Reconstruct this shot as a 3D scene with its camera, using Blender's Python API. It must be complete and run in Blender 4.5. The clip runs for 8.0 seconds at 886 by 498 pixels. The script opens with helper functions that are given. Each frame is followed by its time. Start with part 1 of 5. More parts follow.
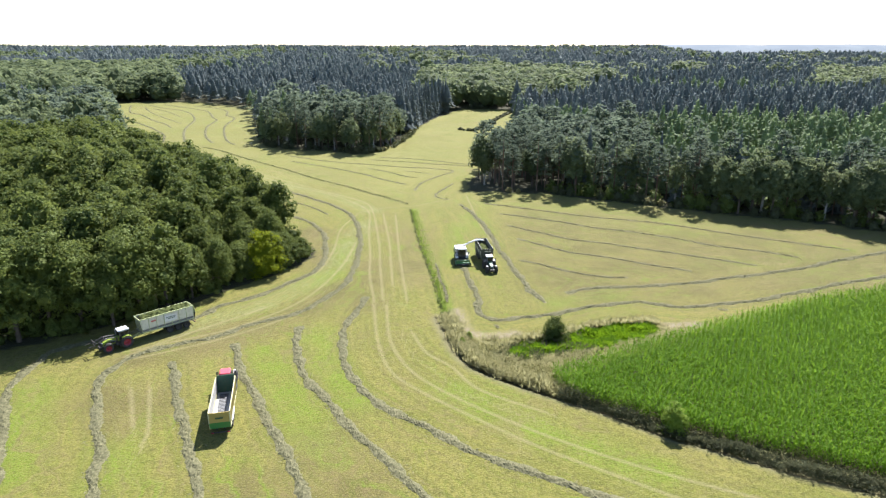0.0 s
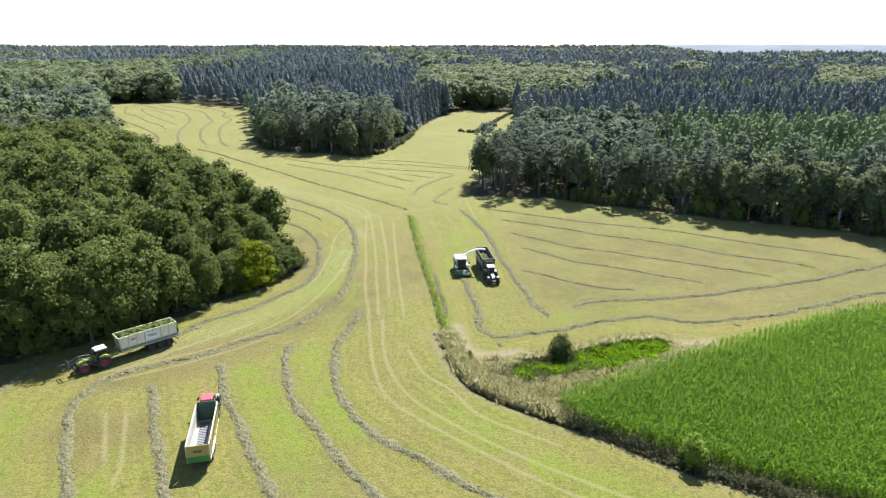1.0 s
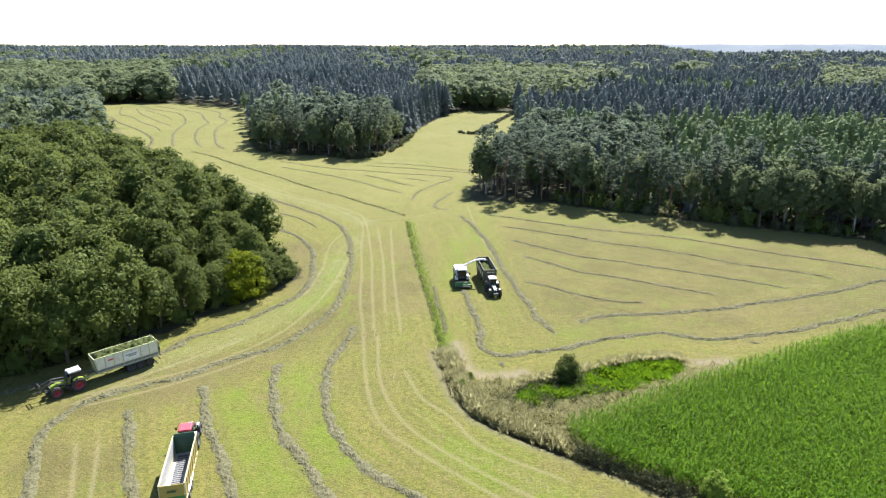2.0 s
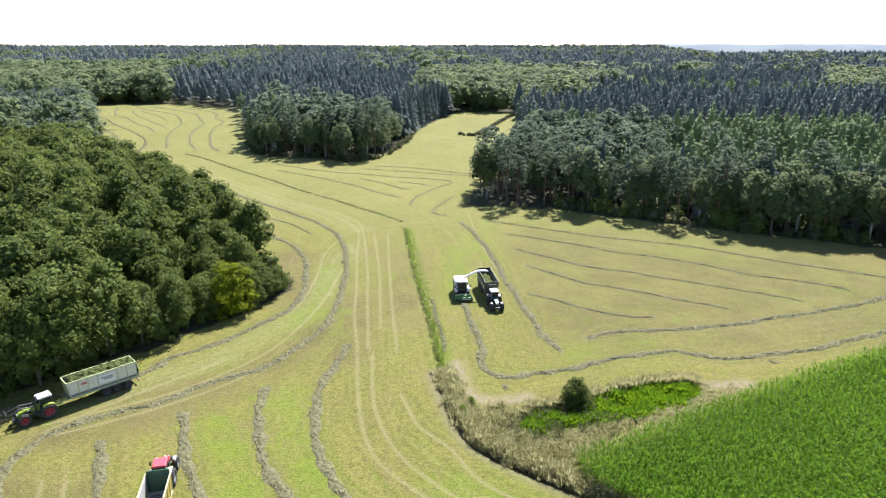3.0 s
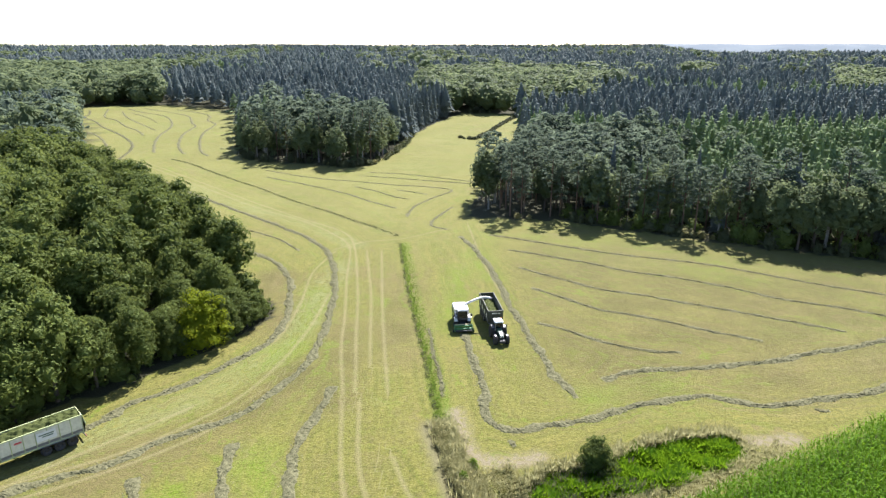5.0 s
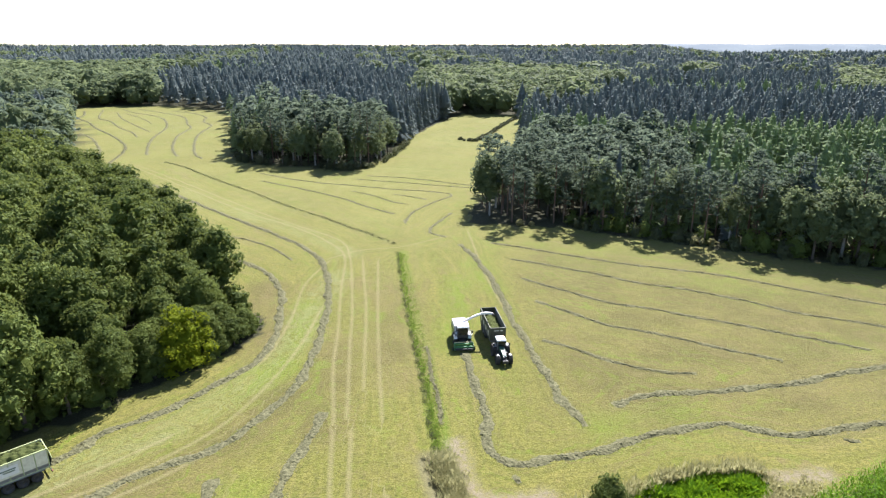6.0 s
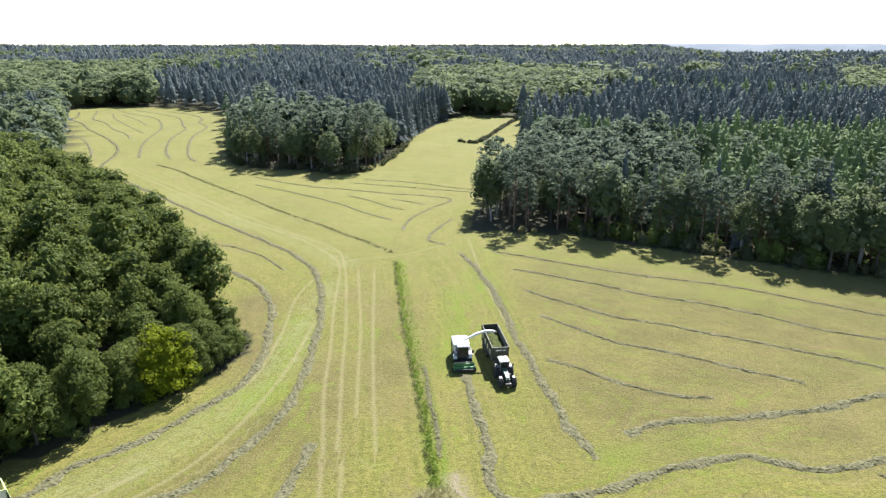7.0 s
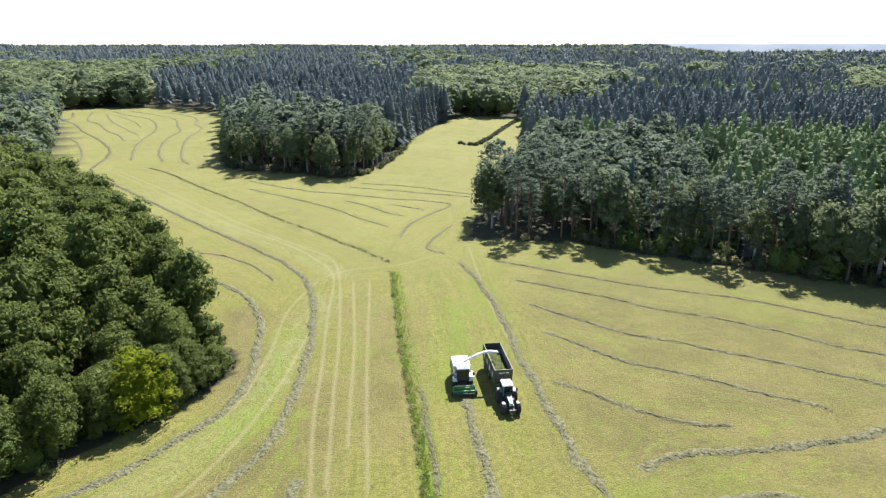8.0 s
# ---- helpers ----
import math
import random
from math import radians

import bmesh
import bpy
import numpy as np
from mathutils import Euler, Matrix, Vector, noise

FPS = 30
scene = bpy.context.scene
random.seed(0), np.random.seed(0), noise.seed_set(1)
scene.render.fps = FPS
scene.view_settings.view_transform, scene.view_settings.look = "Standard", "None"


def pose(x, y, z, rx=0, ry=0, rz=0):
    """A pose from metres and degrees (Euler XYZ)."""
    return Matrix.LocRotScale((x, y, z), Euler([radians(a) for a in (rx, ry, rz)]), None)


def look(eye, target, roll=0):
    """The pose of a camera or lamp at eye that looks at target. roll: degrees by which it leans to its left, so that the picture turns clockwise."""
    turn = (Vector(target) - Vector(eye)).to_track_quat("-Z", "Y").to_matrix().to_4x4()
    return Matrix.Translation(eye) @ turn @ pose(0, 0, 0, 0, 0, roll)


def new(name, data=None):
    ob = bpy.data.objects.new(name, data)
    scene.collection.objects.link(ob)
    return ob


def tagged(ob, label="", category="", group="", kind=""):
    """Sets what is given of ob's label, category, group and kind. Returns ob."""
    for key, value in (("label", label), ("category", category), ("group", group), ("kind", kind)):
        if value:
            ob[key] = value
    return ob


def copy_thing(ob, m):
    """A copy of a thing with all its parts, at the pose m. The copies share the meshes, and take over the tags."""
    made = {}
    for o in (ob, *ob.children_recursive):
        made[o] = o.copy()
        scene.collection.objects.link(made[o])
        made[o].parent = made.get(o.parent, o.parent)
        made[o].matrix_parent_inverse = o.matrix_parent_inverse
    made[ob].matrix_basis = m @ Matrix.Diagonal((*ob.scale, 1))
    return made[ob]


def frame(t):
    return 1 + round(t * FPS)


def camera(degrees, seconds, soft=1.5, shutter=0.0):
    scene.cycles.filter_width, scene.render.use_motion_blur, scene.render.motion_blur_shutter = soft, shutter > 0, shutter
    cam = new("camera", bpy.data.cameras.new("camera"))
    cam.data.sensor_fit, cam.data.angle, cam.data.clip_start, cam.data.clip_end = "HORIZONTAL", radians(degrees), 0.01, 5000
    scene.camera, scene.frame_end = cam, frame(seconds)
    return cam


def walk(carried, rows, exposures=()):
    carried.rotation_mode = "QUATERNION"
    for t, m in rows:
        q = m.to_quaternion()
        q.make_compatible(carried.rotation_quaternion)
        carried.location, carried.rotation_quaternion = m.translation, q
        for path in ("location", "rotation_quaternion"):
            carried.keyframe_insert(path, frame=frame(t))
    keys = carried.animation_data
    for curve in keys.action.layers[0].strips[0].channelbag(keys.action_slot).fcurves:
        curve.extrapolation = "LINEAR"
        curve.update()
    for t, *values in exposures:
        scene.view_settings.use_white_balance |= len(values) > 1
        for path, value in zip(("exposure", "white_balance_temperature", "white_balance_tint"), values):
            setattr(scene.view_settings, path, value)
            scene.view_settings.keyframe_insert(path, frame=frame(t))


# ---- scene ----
cam = camera(70.0, 8.0, 1.3)
# straight, level flight at 47 m, looking 18 degrees down
walk(cam, [(t, pose(0.1754 * t, 6.827 * t, 47.25, 90 - 18.055 - 0.07 * t / 8, 0, 0))
           for t in (0.0, 0.5, 1.0, 1.5, 3.0, 3.5, 4.0, 4.5, 6.0, 6.5, 7.0, 7.5, 8.0)], [(0.0, 1.7, 6380, 13), (8.0, 1.7, 6380, 13)])

# ---- sky and sun: late summer noon, sun ahead and to the right ----
SUN_AZ, SUN_EL = 21.0, 47.5
world = bpy.data.worlds.new("sky")
scene.world = world
world.use_nodes = True
wn, wl = world.node_tree.nodes, world.node_tree.links
sky = wn.new("ShaderNodeTexSky")
sky.sky_type, sky.sun_disc = "NISHITA", False
sky.sun_elevation, sky.sun_rotation = radians(SUN_EL), radians(SUN_AZ)
sky.air_density, sky.dust_density, sky.ozone_density = 0.8, 0.6, 1.5
wl.new(sky.outputs[0], wn["Background"].inputs[0])
wn["Background"].inputs[1].default_value = 0.08
sun_data = bpy.data.lights.new("sun", "SUN")
sun_data.energy, sun_data.angle, sun_data.color = 4.9, radians(0.53), (1.0, 0.975, 0.95)
sun = new("sun", sun_data)
az, el = radians(SUN_AZ), radians(SUN_EL)
sun_dir = Vector((math.sin(az) * math.cos(el), math.cos(az) * math.cos(el), math.sin(el)))
sun.matrix_world = look(sun_dir * 300, (0, 0, 0))


# ---- materials ----
class Nodes:
    """A small writer of node materials."""

    def __init__(self, name, rough=0.8, metal=0.0, spec=0.3):
        self.mat = bpy.data.materials.new(name)
        self.mat.use_nodes = True
        self.n, self.l = self.mat.node_tree.nodes, self.mat.node_tree.links
        self.bsdf = self.n["Principled BSDF"]
        self.bsdf.inputs["Roughness"].default_value = rough
        self.bsdf.inputs["Metallic"].default_value = metal
        self.bsdf.inputs["Specular IOR Level"].default_value = spec
        self.coord = None

    def plug(self, sock, value):
        if hasattr(value, "links"):
            self.l.new(value, sock)
        else:
            sock.default_value = value

    def place(self, kind="Object"):
        if self.coord is None:
            self.coord = self.n.new("ShaderNodeTexCoord")
        return self.coord.outputs[kind]

    def world_place(self):
        return self.n.new("ShaderNodeNewGeometry").outputs["Position"]

    def noise(self, scale, detail=3.0, rough=0.6, where=None, stretch=None):
        src = where if where is not None else self.place()
        if stretch:
            mp = self.n.new("ShaderNodeMapping")
            mp.inputs["Scale"].default_value = stretch
            self.l.new(src, mp.inputs[0])
            src = mp.outputs[0]
        tex = self.n.new("ShaderNodeTexNoise")
        tex.inputs["Scale"].default_value = scale
        tex.inputs["Detail"].default_value = detail
        tex.inputs["Roughness"].default_value = rough
        self.l.new(src, tex.inputs["Vector"])
        return tex.outputs["Fac"]

    def lanes(self, name, scale):
        """Noise along one length, for stripes that follow a line."""
        tex = self.n.new("ShaderNodeTexNoise")
        tex.noise_dimensions = "1D"
        tex.inputs["Scale"].default_value = scale
        tex.inputs["Detail"].default_value = 3.0
        self.l.new(self.attr(name), tex.inputs["W"])
        return tex.outputs["Fac"]

    def streak(self, across, lengthwise, where, shift=0.0):
        """Noise drawn out along the mowing lanes, changing slowly on the way."""
        sep, com = self.n.new("ShaderNodeSeparateXYZ"), self.n.new("ShaderNodeCombineXYZ")
        self.l.new(where, sep.inputs[0])
        self.l.new(self.math("ADD", self.math("MULTIPLY", self.math("ADD", self.attr("lane"), self.span(self.noise(0.12, 3.0, 0.6, where), 0.3, 0.7, -2.6, 2.6)), across), shift), com.inputs[0])
        self.l.new(self.math("MULTIPLY", sep.outputs[0], lengthwise), com.inputs[1])
        self.l.new(self.math("MULTIPLY", sep.outputs[1], lengthwise), com.inputs[2])
        return self.noise(1.0, 6.0, 0.7, com.outputs[0])

    def attr(self, name):
        a = self.n.new("ShaderNodeAttribute")
        a.attribute_name = name
        return a.outputs["Fac"]

    def object_random(self):
        return self.n.new("ShaderNodeObjectInfo").outputs["Random"]

    def island_random(self):
        return self.n.new("ShaderNodeNewGeometry").outputs["Random Per Island"]

    def math(self, op, a, b=0.0):
        m = self.n.new("ShaderNodeMath")
        m.operation = op
        self.plug(m.inputs[0], a)
        self.plug(m.inputs[1], b)
        return m.outputs[0]

    def span(self, v, lo, hi, a=0.0, b=1.0):
        m = self.n.new("ShaderNodeMapRange")
        self.plug(m.inputs[0], v)
        for i, x in enumerate((lo, hi, a, b)):
            m.inputs[i + 1].default_value = x
        return m.outputs[0]

    def mix(self, fac, a, b, blend="MIX"):
        m = self.n.new("ShaderNodeMix")
        m.data_type, m.blend_type = "RGBA", blend
        self.plug(m.inputs[0], fac)
        for s, v in ((m.inputs[6], a), (m.inputs[7], b)):
            self.plug(s, v if hasattr(v, "links") else (*v, 1.0))
        return m.outputs[2]

    def base(self, v):
        self.plug(self.bsdf.inputs["Base Color"], v if hasattr(v, "links") else (*v, 1.0))
        return self

    def bump(self, height, strength=0.5, dist=0.05):
        b = self.n.new("ShaderNodeBump")
        b.inputs["Strength"].default_value, b.inputs["Distance"].default_value = strength, dist
        self.l.new(height, b.inputs["Height"])
        self.l.new(b.outputs[0], self.bsdf.inputs["Normal"])
        return self

    def translucent(self, fac, colour):
        tr = self.n.new("ShaderNodeBsdfTranslucent")
        self.plug(tr.inputs[0], colour)
        mx = self.n.new("ShaderNodeMixShader")
        mx.inputs[0].default_value = fac
        self.l.new(self.bsdf.outputs[0], mx.inputs[1])
        self.l.new(tr.outputs[0], mx.inputs[2])
        self.l.new(mx.outputs[0], self.n["Material Output"].inputs[0])
        return self


def foliage(name, dark, light, sunny, trans=0.3, gloss=0.12):
    """Leaves: tone from tree to tree, from clump to clump and from leaf to leaf."""
    m = Nodes(name, rough=0.6, spec=gloss)
    tone = m.math("ADD", m.attr("tint"), m.object_random())
    tone = m.math("FRACT", tone)
    c = m.mix(m.span(tone, 0.0, 1.0, 0.0, 1.0), dark, light)
    c = m.mix(m.math("MULTIPLY", m.island_random(), 0.4), c, sunny)
    c = m.mix(m.span(m.noise(0.45, 2.0), 0.35, 0.75, 0.0, 0.5), c, dark)
    leafy = m.noise(4.5, 3.0, 0.7)
    c = m.mix(m.span(leafy, 0.48, 0.62, 0.0, 0.5), c, tuple(v * 0.7 for v in dark))
    m.bump(leafy, 0.7, 0.25)
    m.base(c)
    m.translucent(trans, m.mix(0.5, c, sunny))
    return m.mat


def plain(name, colour, rough=0.5, metal=0.0, spec=0.4, dirt=(0.16, 0.13, 0.08), wear=0.35, scale=3.0):
    """Paint, metal or rubber with dust and small dents."""
    m = Nodes(name, rough=rough, metal=metal, spec=spec)
    n1 = m.noise(scale, 4.0)
    n2 = m.noise(scale * 9, 3.0)
    c = m.mix(m.span(n1, 0.42, 0.75, 0.0, wear), colour, dirt)
    c = m.mix(m.span(n2, 0.5, 0.8, 0.0, wear * 0.6), c, dirt)
    m.base(c)
    m.plug(m.bsdf.inputs["Roughness"], m.span(n1, 0.3, 0.7, max(rough - 0.1, 0.05), min(rough + 0.15, 1.0)))
    m.bump(n2, 0.15, 0.01)
    return m.mat


def ground_material():
    m = Nodes("meadow_soil", rough=0.95, spec=0.1)
    m.bsdf.inputs["Sheen Weight"].default_value, m.bsdf.inputs["Sheen Roughness"].default_value = 0.07, 0.5
    m.bsdf.inputs["Sheen Tint"].default_value = (1.0, 0.95, 0.55, 1.0)
    w = m.world_place()
    big = m.noise(0.03, 5.0, 0.65, w)
    mid = m.noise(0.20, 5.0, 0.7, w)
    fine = m.noise(1.3, 5.0, 0.75, w)
    grain = m.noise(3.6, 3.0, 0.75, w)
    lane = m.lanes("lane", 0.9)
    wide_lane = m.lanes("lane", 0.28)
    green, straw, lush, brown = (0.094, 0.106, 0.016), (0.172, 0.152, 0.039), (0.096, 0.148, 0.009), (0.135, 0.105, 0.047)
    rough_grain = m.span(m.noise(2.4, 4.0, 0.75, w), 0.36, 0.58, 0.15, 1.0)
    c = m.mix(m.span(big, 0.38, 0.62), green, straw)
    c = m.mix(m.span(wide_lane, 0.38, 0.60, 0.0, 0.7), c, straw)
    c = m.mix(m.span(lane, 0.42, 0.62, 0.0, 0.75), c, green)
    c = m.mix(m.span(mid, 0.44, 0.64, 0.0, 0.5), c, straw)
    c = m.mix(m.span(fine, 0.46, 0.62, 0.0, 0.7), c, (0.052, 0.058, 0.011))
    c = m.mix(m.span(m.noise(3.2, 4.0, 0.75, w), 0.50, 0.68, 0.0, 0.45), c, (0.156, 0.143, 0.050))

    def lay(c, fac, colour):
        """Lays a tint over the sward, broken up by its grain."""
        return m.mix(m.math("MULTIPLY", fac, rough_grain), c, colour)

    c = lay(c, m.math("MULTIPLY", m.attr("lush"), m.span(mid, 0.32, 0.54, 0.0, 1.0)), lush)
    c = lay(c, m.math("MULTIPLY", m.attr("brown"), m.span(m.noise(0.3, 5.0, 0.75, w), 0.30, 0.62, 0.1, 0.9)), brown)
    c = lay(c, m.math("MULTIPLY", m.attr("brown"), m.span(m.noise(0.07, 5.0, 0.7, w), 0.42, 0.56, 0.2, 1.0)), (0.072, 0.060, 0.022))
    c = lay(c, m.span(m.streak(0.45, 0.035, w), 0.50, 0.66, 0.0, 0.95), brown)
    c = lay(c, m.span(m.streak(0.6, 0.045, w, 31.0), 0.53, 0.69, 0.0, 0.95), lush)
    c = lay(c, m.span(m.streak(1.6, 0.08, w, 57.0), 0.52, 0.68, 0.0, 0.55), (0.171, 0.152, 0.061))
    c = lay(c, m.span(m.streak(1.1, 0.03, w, 83.0), 0.52, 0.68, 0.0, 0.5), green)
    c = m.mix(m.math("MULTIPLY", m.attr("fresh"), m.span(m.streak(2.6, 0.06, w, 7.0), 0.44, 0.58, 0.0, 0.7)), c, (0.160, 0.172, 0.070))
    c = m.mix(m.span(m.noise(0.8, 5.0, 0.75, w), 0.52, 0.66, 0.0, 0.5), c, (0.060, 0.058, 0.018))
    c = m.mix(m.span(grain, 0.50, 0.66, 0.0, 0.6), c, (0.040, 0.049, 0.009))
    c = m.mix(m.span(grain, 0.50, 0.28, 0.0, 0.35), c, (0.198, 0.182, 0.076))
    # far meadow paled: some haze mixed into the colour of paler mown grass
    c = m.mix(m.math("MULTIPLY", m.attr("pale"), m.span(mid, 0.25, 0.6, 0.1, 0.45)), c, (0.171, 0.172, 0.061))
    rut = m.math("ABSOLUTE", m.attr("rut_a"))
    for key in ("rut_b", "rut_c", "rut_d", "rut_e"):
        rut = m.math("MINIMUM", rut, m.math("ABSOLUTE", m.attr(key)))
    rut = m.span(m.math("ADD", rut, m.span(fine, 0.3, 0.7, -0.15, 0.2)), 0.10, 0.52, 1.0, 0.0)
    c = m.mix(m.math("MULTIPLY", rut, m.span(fine, 0.32, 0.62, 0.2, 0.7)), c, (0.194, 0.169, 0.087))
    c = m.mix(m.attr("weeds"), c, (0.122, 0.112, 0.058))
    c = m.mix(m.math("MULTIPLY", m.attr("bare"), m.span(fine, 0.34, 0.56, 0.0, 1.0)), c, (0.175, 0.148, 0.099))
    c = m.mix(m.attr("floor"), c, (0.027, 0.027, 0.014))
    m.base(c)
    m.bump(m.math("ADD", m.math("MULTIPLY", fine, 0.6), m.math("MULTIPLY", grain, 0.8)), 1.0, 0.2)
    return m.mat


def hay_material():
    m = Nodes("cut_hay", rough=0.95, spec=0.1)
    w = m.world_place()
    c = m.mix(m.span(m.noise(2.2, 4.0, 0.7, w), 0.35, 0.65), (0.122, 0.120, 0.062), (0.222, 0.212, 0.118))
    c = m.mix(m.span(m.noise(9.0, 3.0, 0.7, w), 0.50, 0.64, 0.0, 0.75), c, (0.062, 0.062, 0.032))
    m.base(c)
    m.bump(m.noise(12.0, 3.0, 0.7, w), 0.8, 0.06)
    m.translucent(0.3, c)
    return m.mat


MAT_GROUND = ground_material()
MAT_HAY = hay_material()
LEAF_BROAD = foliage("broad_leaves", (0.052, 0.081, 0.019), (0.130, 0.170, 0.040), (0.226, 0.258, 0.068), 0.36, 0.1)
LEAF_LIME = foliage("yellow_green_leaves", (0.115, 0.155, 0.009), (0.178, 0.218, 0.014), (0.265, 0.299, 0.023), 0.5, 0.06)
# spruce: blue-grey and lifted, haze over the woods put into the needle colour
LEAF_SPRUCE_HAZE = foliage("hazy_spruce_needles", (0.104, 0.134, 0.129), (0.187, 0.220, 0.207), (0.253, 0.284, 0.265), 0.47, 0.03)
# pine, larch and birch hold some haze in their colour too, lifted or blued
LEAF_PINE = foliage("pine_needles", (0.063, 0.090, 0.067), (0.131, 0.168, 0.111), (0.197, 0.239, 0.156), 0.45, 0.04)
LEAF_LARCH = foliage("larch_needles", (0.141, 0.199, 0.100), (0.238, 0.306, 0.145), (0.314, 0.378, 0.190), 0.48, 0.06)
LEAF_BIRCH = foliage("birch_leaves", (0.106, 0.140, 0.063), (0.180, 0.213, 0.098), (0.254, 0.285, 0.137), 0.45, 0.1)
LEAF_MAIZE = foliage("maize_leaves", (0.067, 0.166, 0.004), (0.130, 0.265, 0.008), (0.240, 0.377, 0.022), 0.5, 0.15)
LEAF_REED = foliage("dry_reeds", (0.220, 0.216, 0.088), (0.330, 0.318, 0.150), (0.45, 0.42, 0.22), 0.6)
LEAF_SEDGE = foliage("fresh_sedge", (0.057, 0.172, 0.007), (0.127, 0.270, 0.009), (0.241, 0.356, 0.014), 0.55)
LEAF_WEED = foliage("ditch_weeds", (0.057, 0.080, 0.026), (0.114, 0.125, 0.052), (0.175, 0.175, 0.084), 0.4)
# oak greens greyed and lifted, partly as haze over the far woods
LEAF_OAK = foliage("oak_leaves", (0.070, 0.101, 0.050), (0.160, 0.201, 0.096), (0.252, 0.290, 0.144), 0.45, 0.06)
LEAF_VERGE = foliage("verge_grass", (0.133, 0.209, 0.029), (0.209, 0.295, 0.043), (0.295, 0.380, 0.076), 0.5)
LEAF_DOCK = foliage("dock_leaves", (0.057, 0.070, 0.032), (0.103, 0.112, 0.055), (0.160, 0.163, 0.087), 0.35)
BARK = plain("bark", (0.10, 0.075, 0.055), 0.9, dirt=(0.05, 0.05, 0.035), wear=0.7)
BARK_PINE = plain("pine_bark", (0.16, 0.10, 0.068), 0.9, dirt=(0.09, 0.065, 0.05), wear=0.7)
BARK_BIRCH = plain("birch_bark", (0.34, 0.32, 0.28), 0.8, dirt=(0.06, 0.055, 0.05), wear=0.6)


# ---- mesh helpers ----
def mesh_np(name, verts, quads, mat, attrs=(), smooth=False):
    """A mesh out of arrays: verts (n, 3), quads (m, 3 or 4)."""
    verts, quads = np.asarray(verts, np.float32), np.asarray(quads, np.int32)
    me = bpy.data.meshes.new(name)
    k = quads.shape[1]
    me.vertices.add(len(verts))
    me.vertices.foreach_set("co", verts.ravel())
    me.loops.add(quads.size)
    me.loops.foreach_set("vertex_index", quads.ravel())
    me.polygons.add(len(quads))
    me.polygons.foreach_set("loop_start", np.arange(0, quads.size, k, dtype=np.int32))
    me.polygons.foreach_set("use_smooth", np.full(len(quads), smooth))
    for key, values in attrs:
        a = me.attributes.new(key, "FLOAT", "POINT")
        a.data.foreach_set("value", np.asarray(values, np.float32))
    me.materials.append(mat)
    me.update(calc_edges=True)
    return me


def part(name, data, material, parent, label=""):
    """ONE mesh object under a thing or a part; data is a bmesh or a mesh."""
    if isinstance(data, bmesh.types.BMesh):
        me = bpy.data.meshes.new(name)
        data.to_mesh(me)
        data.free()
        me.materials.append(material)
    else:
        me = data
    ob = new(name, me)
    ob.parent = parent
    return tagged(ob, label)


def smooth_line(points, step):
    """Even points along a smooth curve through a few given ones."""
    p = np.array(points, float)
    p = np.vstack([2 * p[0] - p[1], p, 2 * p[-1] - p[-2]])
    out = []
    for i in range(1, len(p) - 2):
        a, b, c, d = p[i - 1], p[i], p[i + 1], p[i + 2]
        u = np.linspace(0, 1, 16, endpoint=False)[:, None]
        out.append(0.5 * (2 * b + (c - a) * u + (2 * a - 5 * b + 4 * c - d) * u ** 2 + (3 * b - a - 3 * c + d) * u ** 3))
    out = np.vstack(out + [p[-2:-1]])
    s = np.r_[0, np.cumsum(np.hypot(*np.diff(out, axis=0).T))]
    t = np.arange(0, s[-1], step)
    return np.c_[np.interp(t, s, out[:, 0]), np.interp(t, s, out[:, 1])]


def line_distance(x, y, line):
    """Distance of many points from a polyline."""
    best = np.full(x.shape, 1e9)
    for (ax, ay), (bx, by) in zip(line[:-1], line[1:]):
        dx, dy = bx - ax, by - ay
        t = np.clip(((x - ax) * dx + (y - ay) * dy) / (dx * dx + dy * dy + 1e-9), 0, 1)
        best = np.minimum(best, np.hypot(x - ax - t * dx, y - ay - t * dy))
    return best


def side_distance(x, y, lines):
    """Distance from the nearest of some lines, minus on their left side."""
    best = np.full(x.shape, 50.0)
    for line in lines:
        for (ax, ay), (bx, by) in zip(line[:-1], line[1:]):
            dx, dy = bx - ax, by - ay
            t = np.clip(((x - ax) * dx + (y - ay) * dy) / (dx * dx + dy * dy + 1e-9), 0, 1)
            d = np.hypot(x - ax - t * dx, y - ay - t * dy)
            s = np.where(dx * (y - ay) - dy * (x - ax) > 0, -d, d)
            best = np.where(d < np.abs(best), s, best)
    return best


def inside(x, y, poly):
    """Which of many points lie in a polygon."""
    hit = np.zeros(x.shape, bool)
    for (ax, ay), (bx, by) in zip(poly, poly[1:] + poly[:1]):
        cut = (ay > y) != (by > y)
        hit ^= cut & (x < (bx - ax) * (y - ay) / (by - ay + 1e-12) + ax)
    return hit


def wave(x, y, size, seed=0):
    """Cheap smooth noise from -1 to 1 over the plan."""
    r = np.random.RandomState(seed)
    v = 0
    for k in range(6):
        a, ph, s = r.uniform(0, 6.28), r.uniform(0, 6.28), size * r.uniform(0.5, 1.6)
        v = v + np.sin((x * np.cos(a) + y * np.sin(a)) * 6.28 / s + ph)
    return v / 3.2


# ---- plan ----
D1 = [(-114.0, 301.2), (-101.6, 290.0), (-83.0, 268.4), (-62.7, 246.5), (-47.6, 229.0), (-33.5, 214.8), (-24.5, 204.8), (-16.5, 196.4), (-10.6, 189.1)]
D2 = [(-9.5, 182.9), (-7.7, 166.6), (-5.3, 147.2), (-3.2, 132.5), (-1.7, 122.6), (-0.6, 113.2), (0.2, 106.5), (0.9, 101.5)]
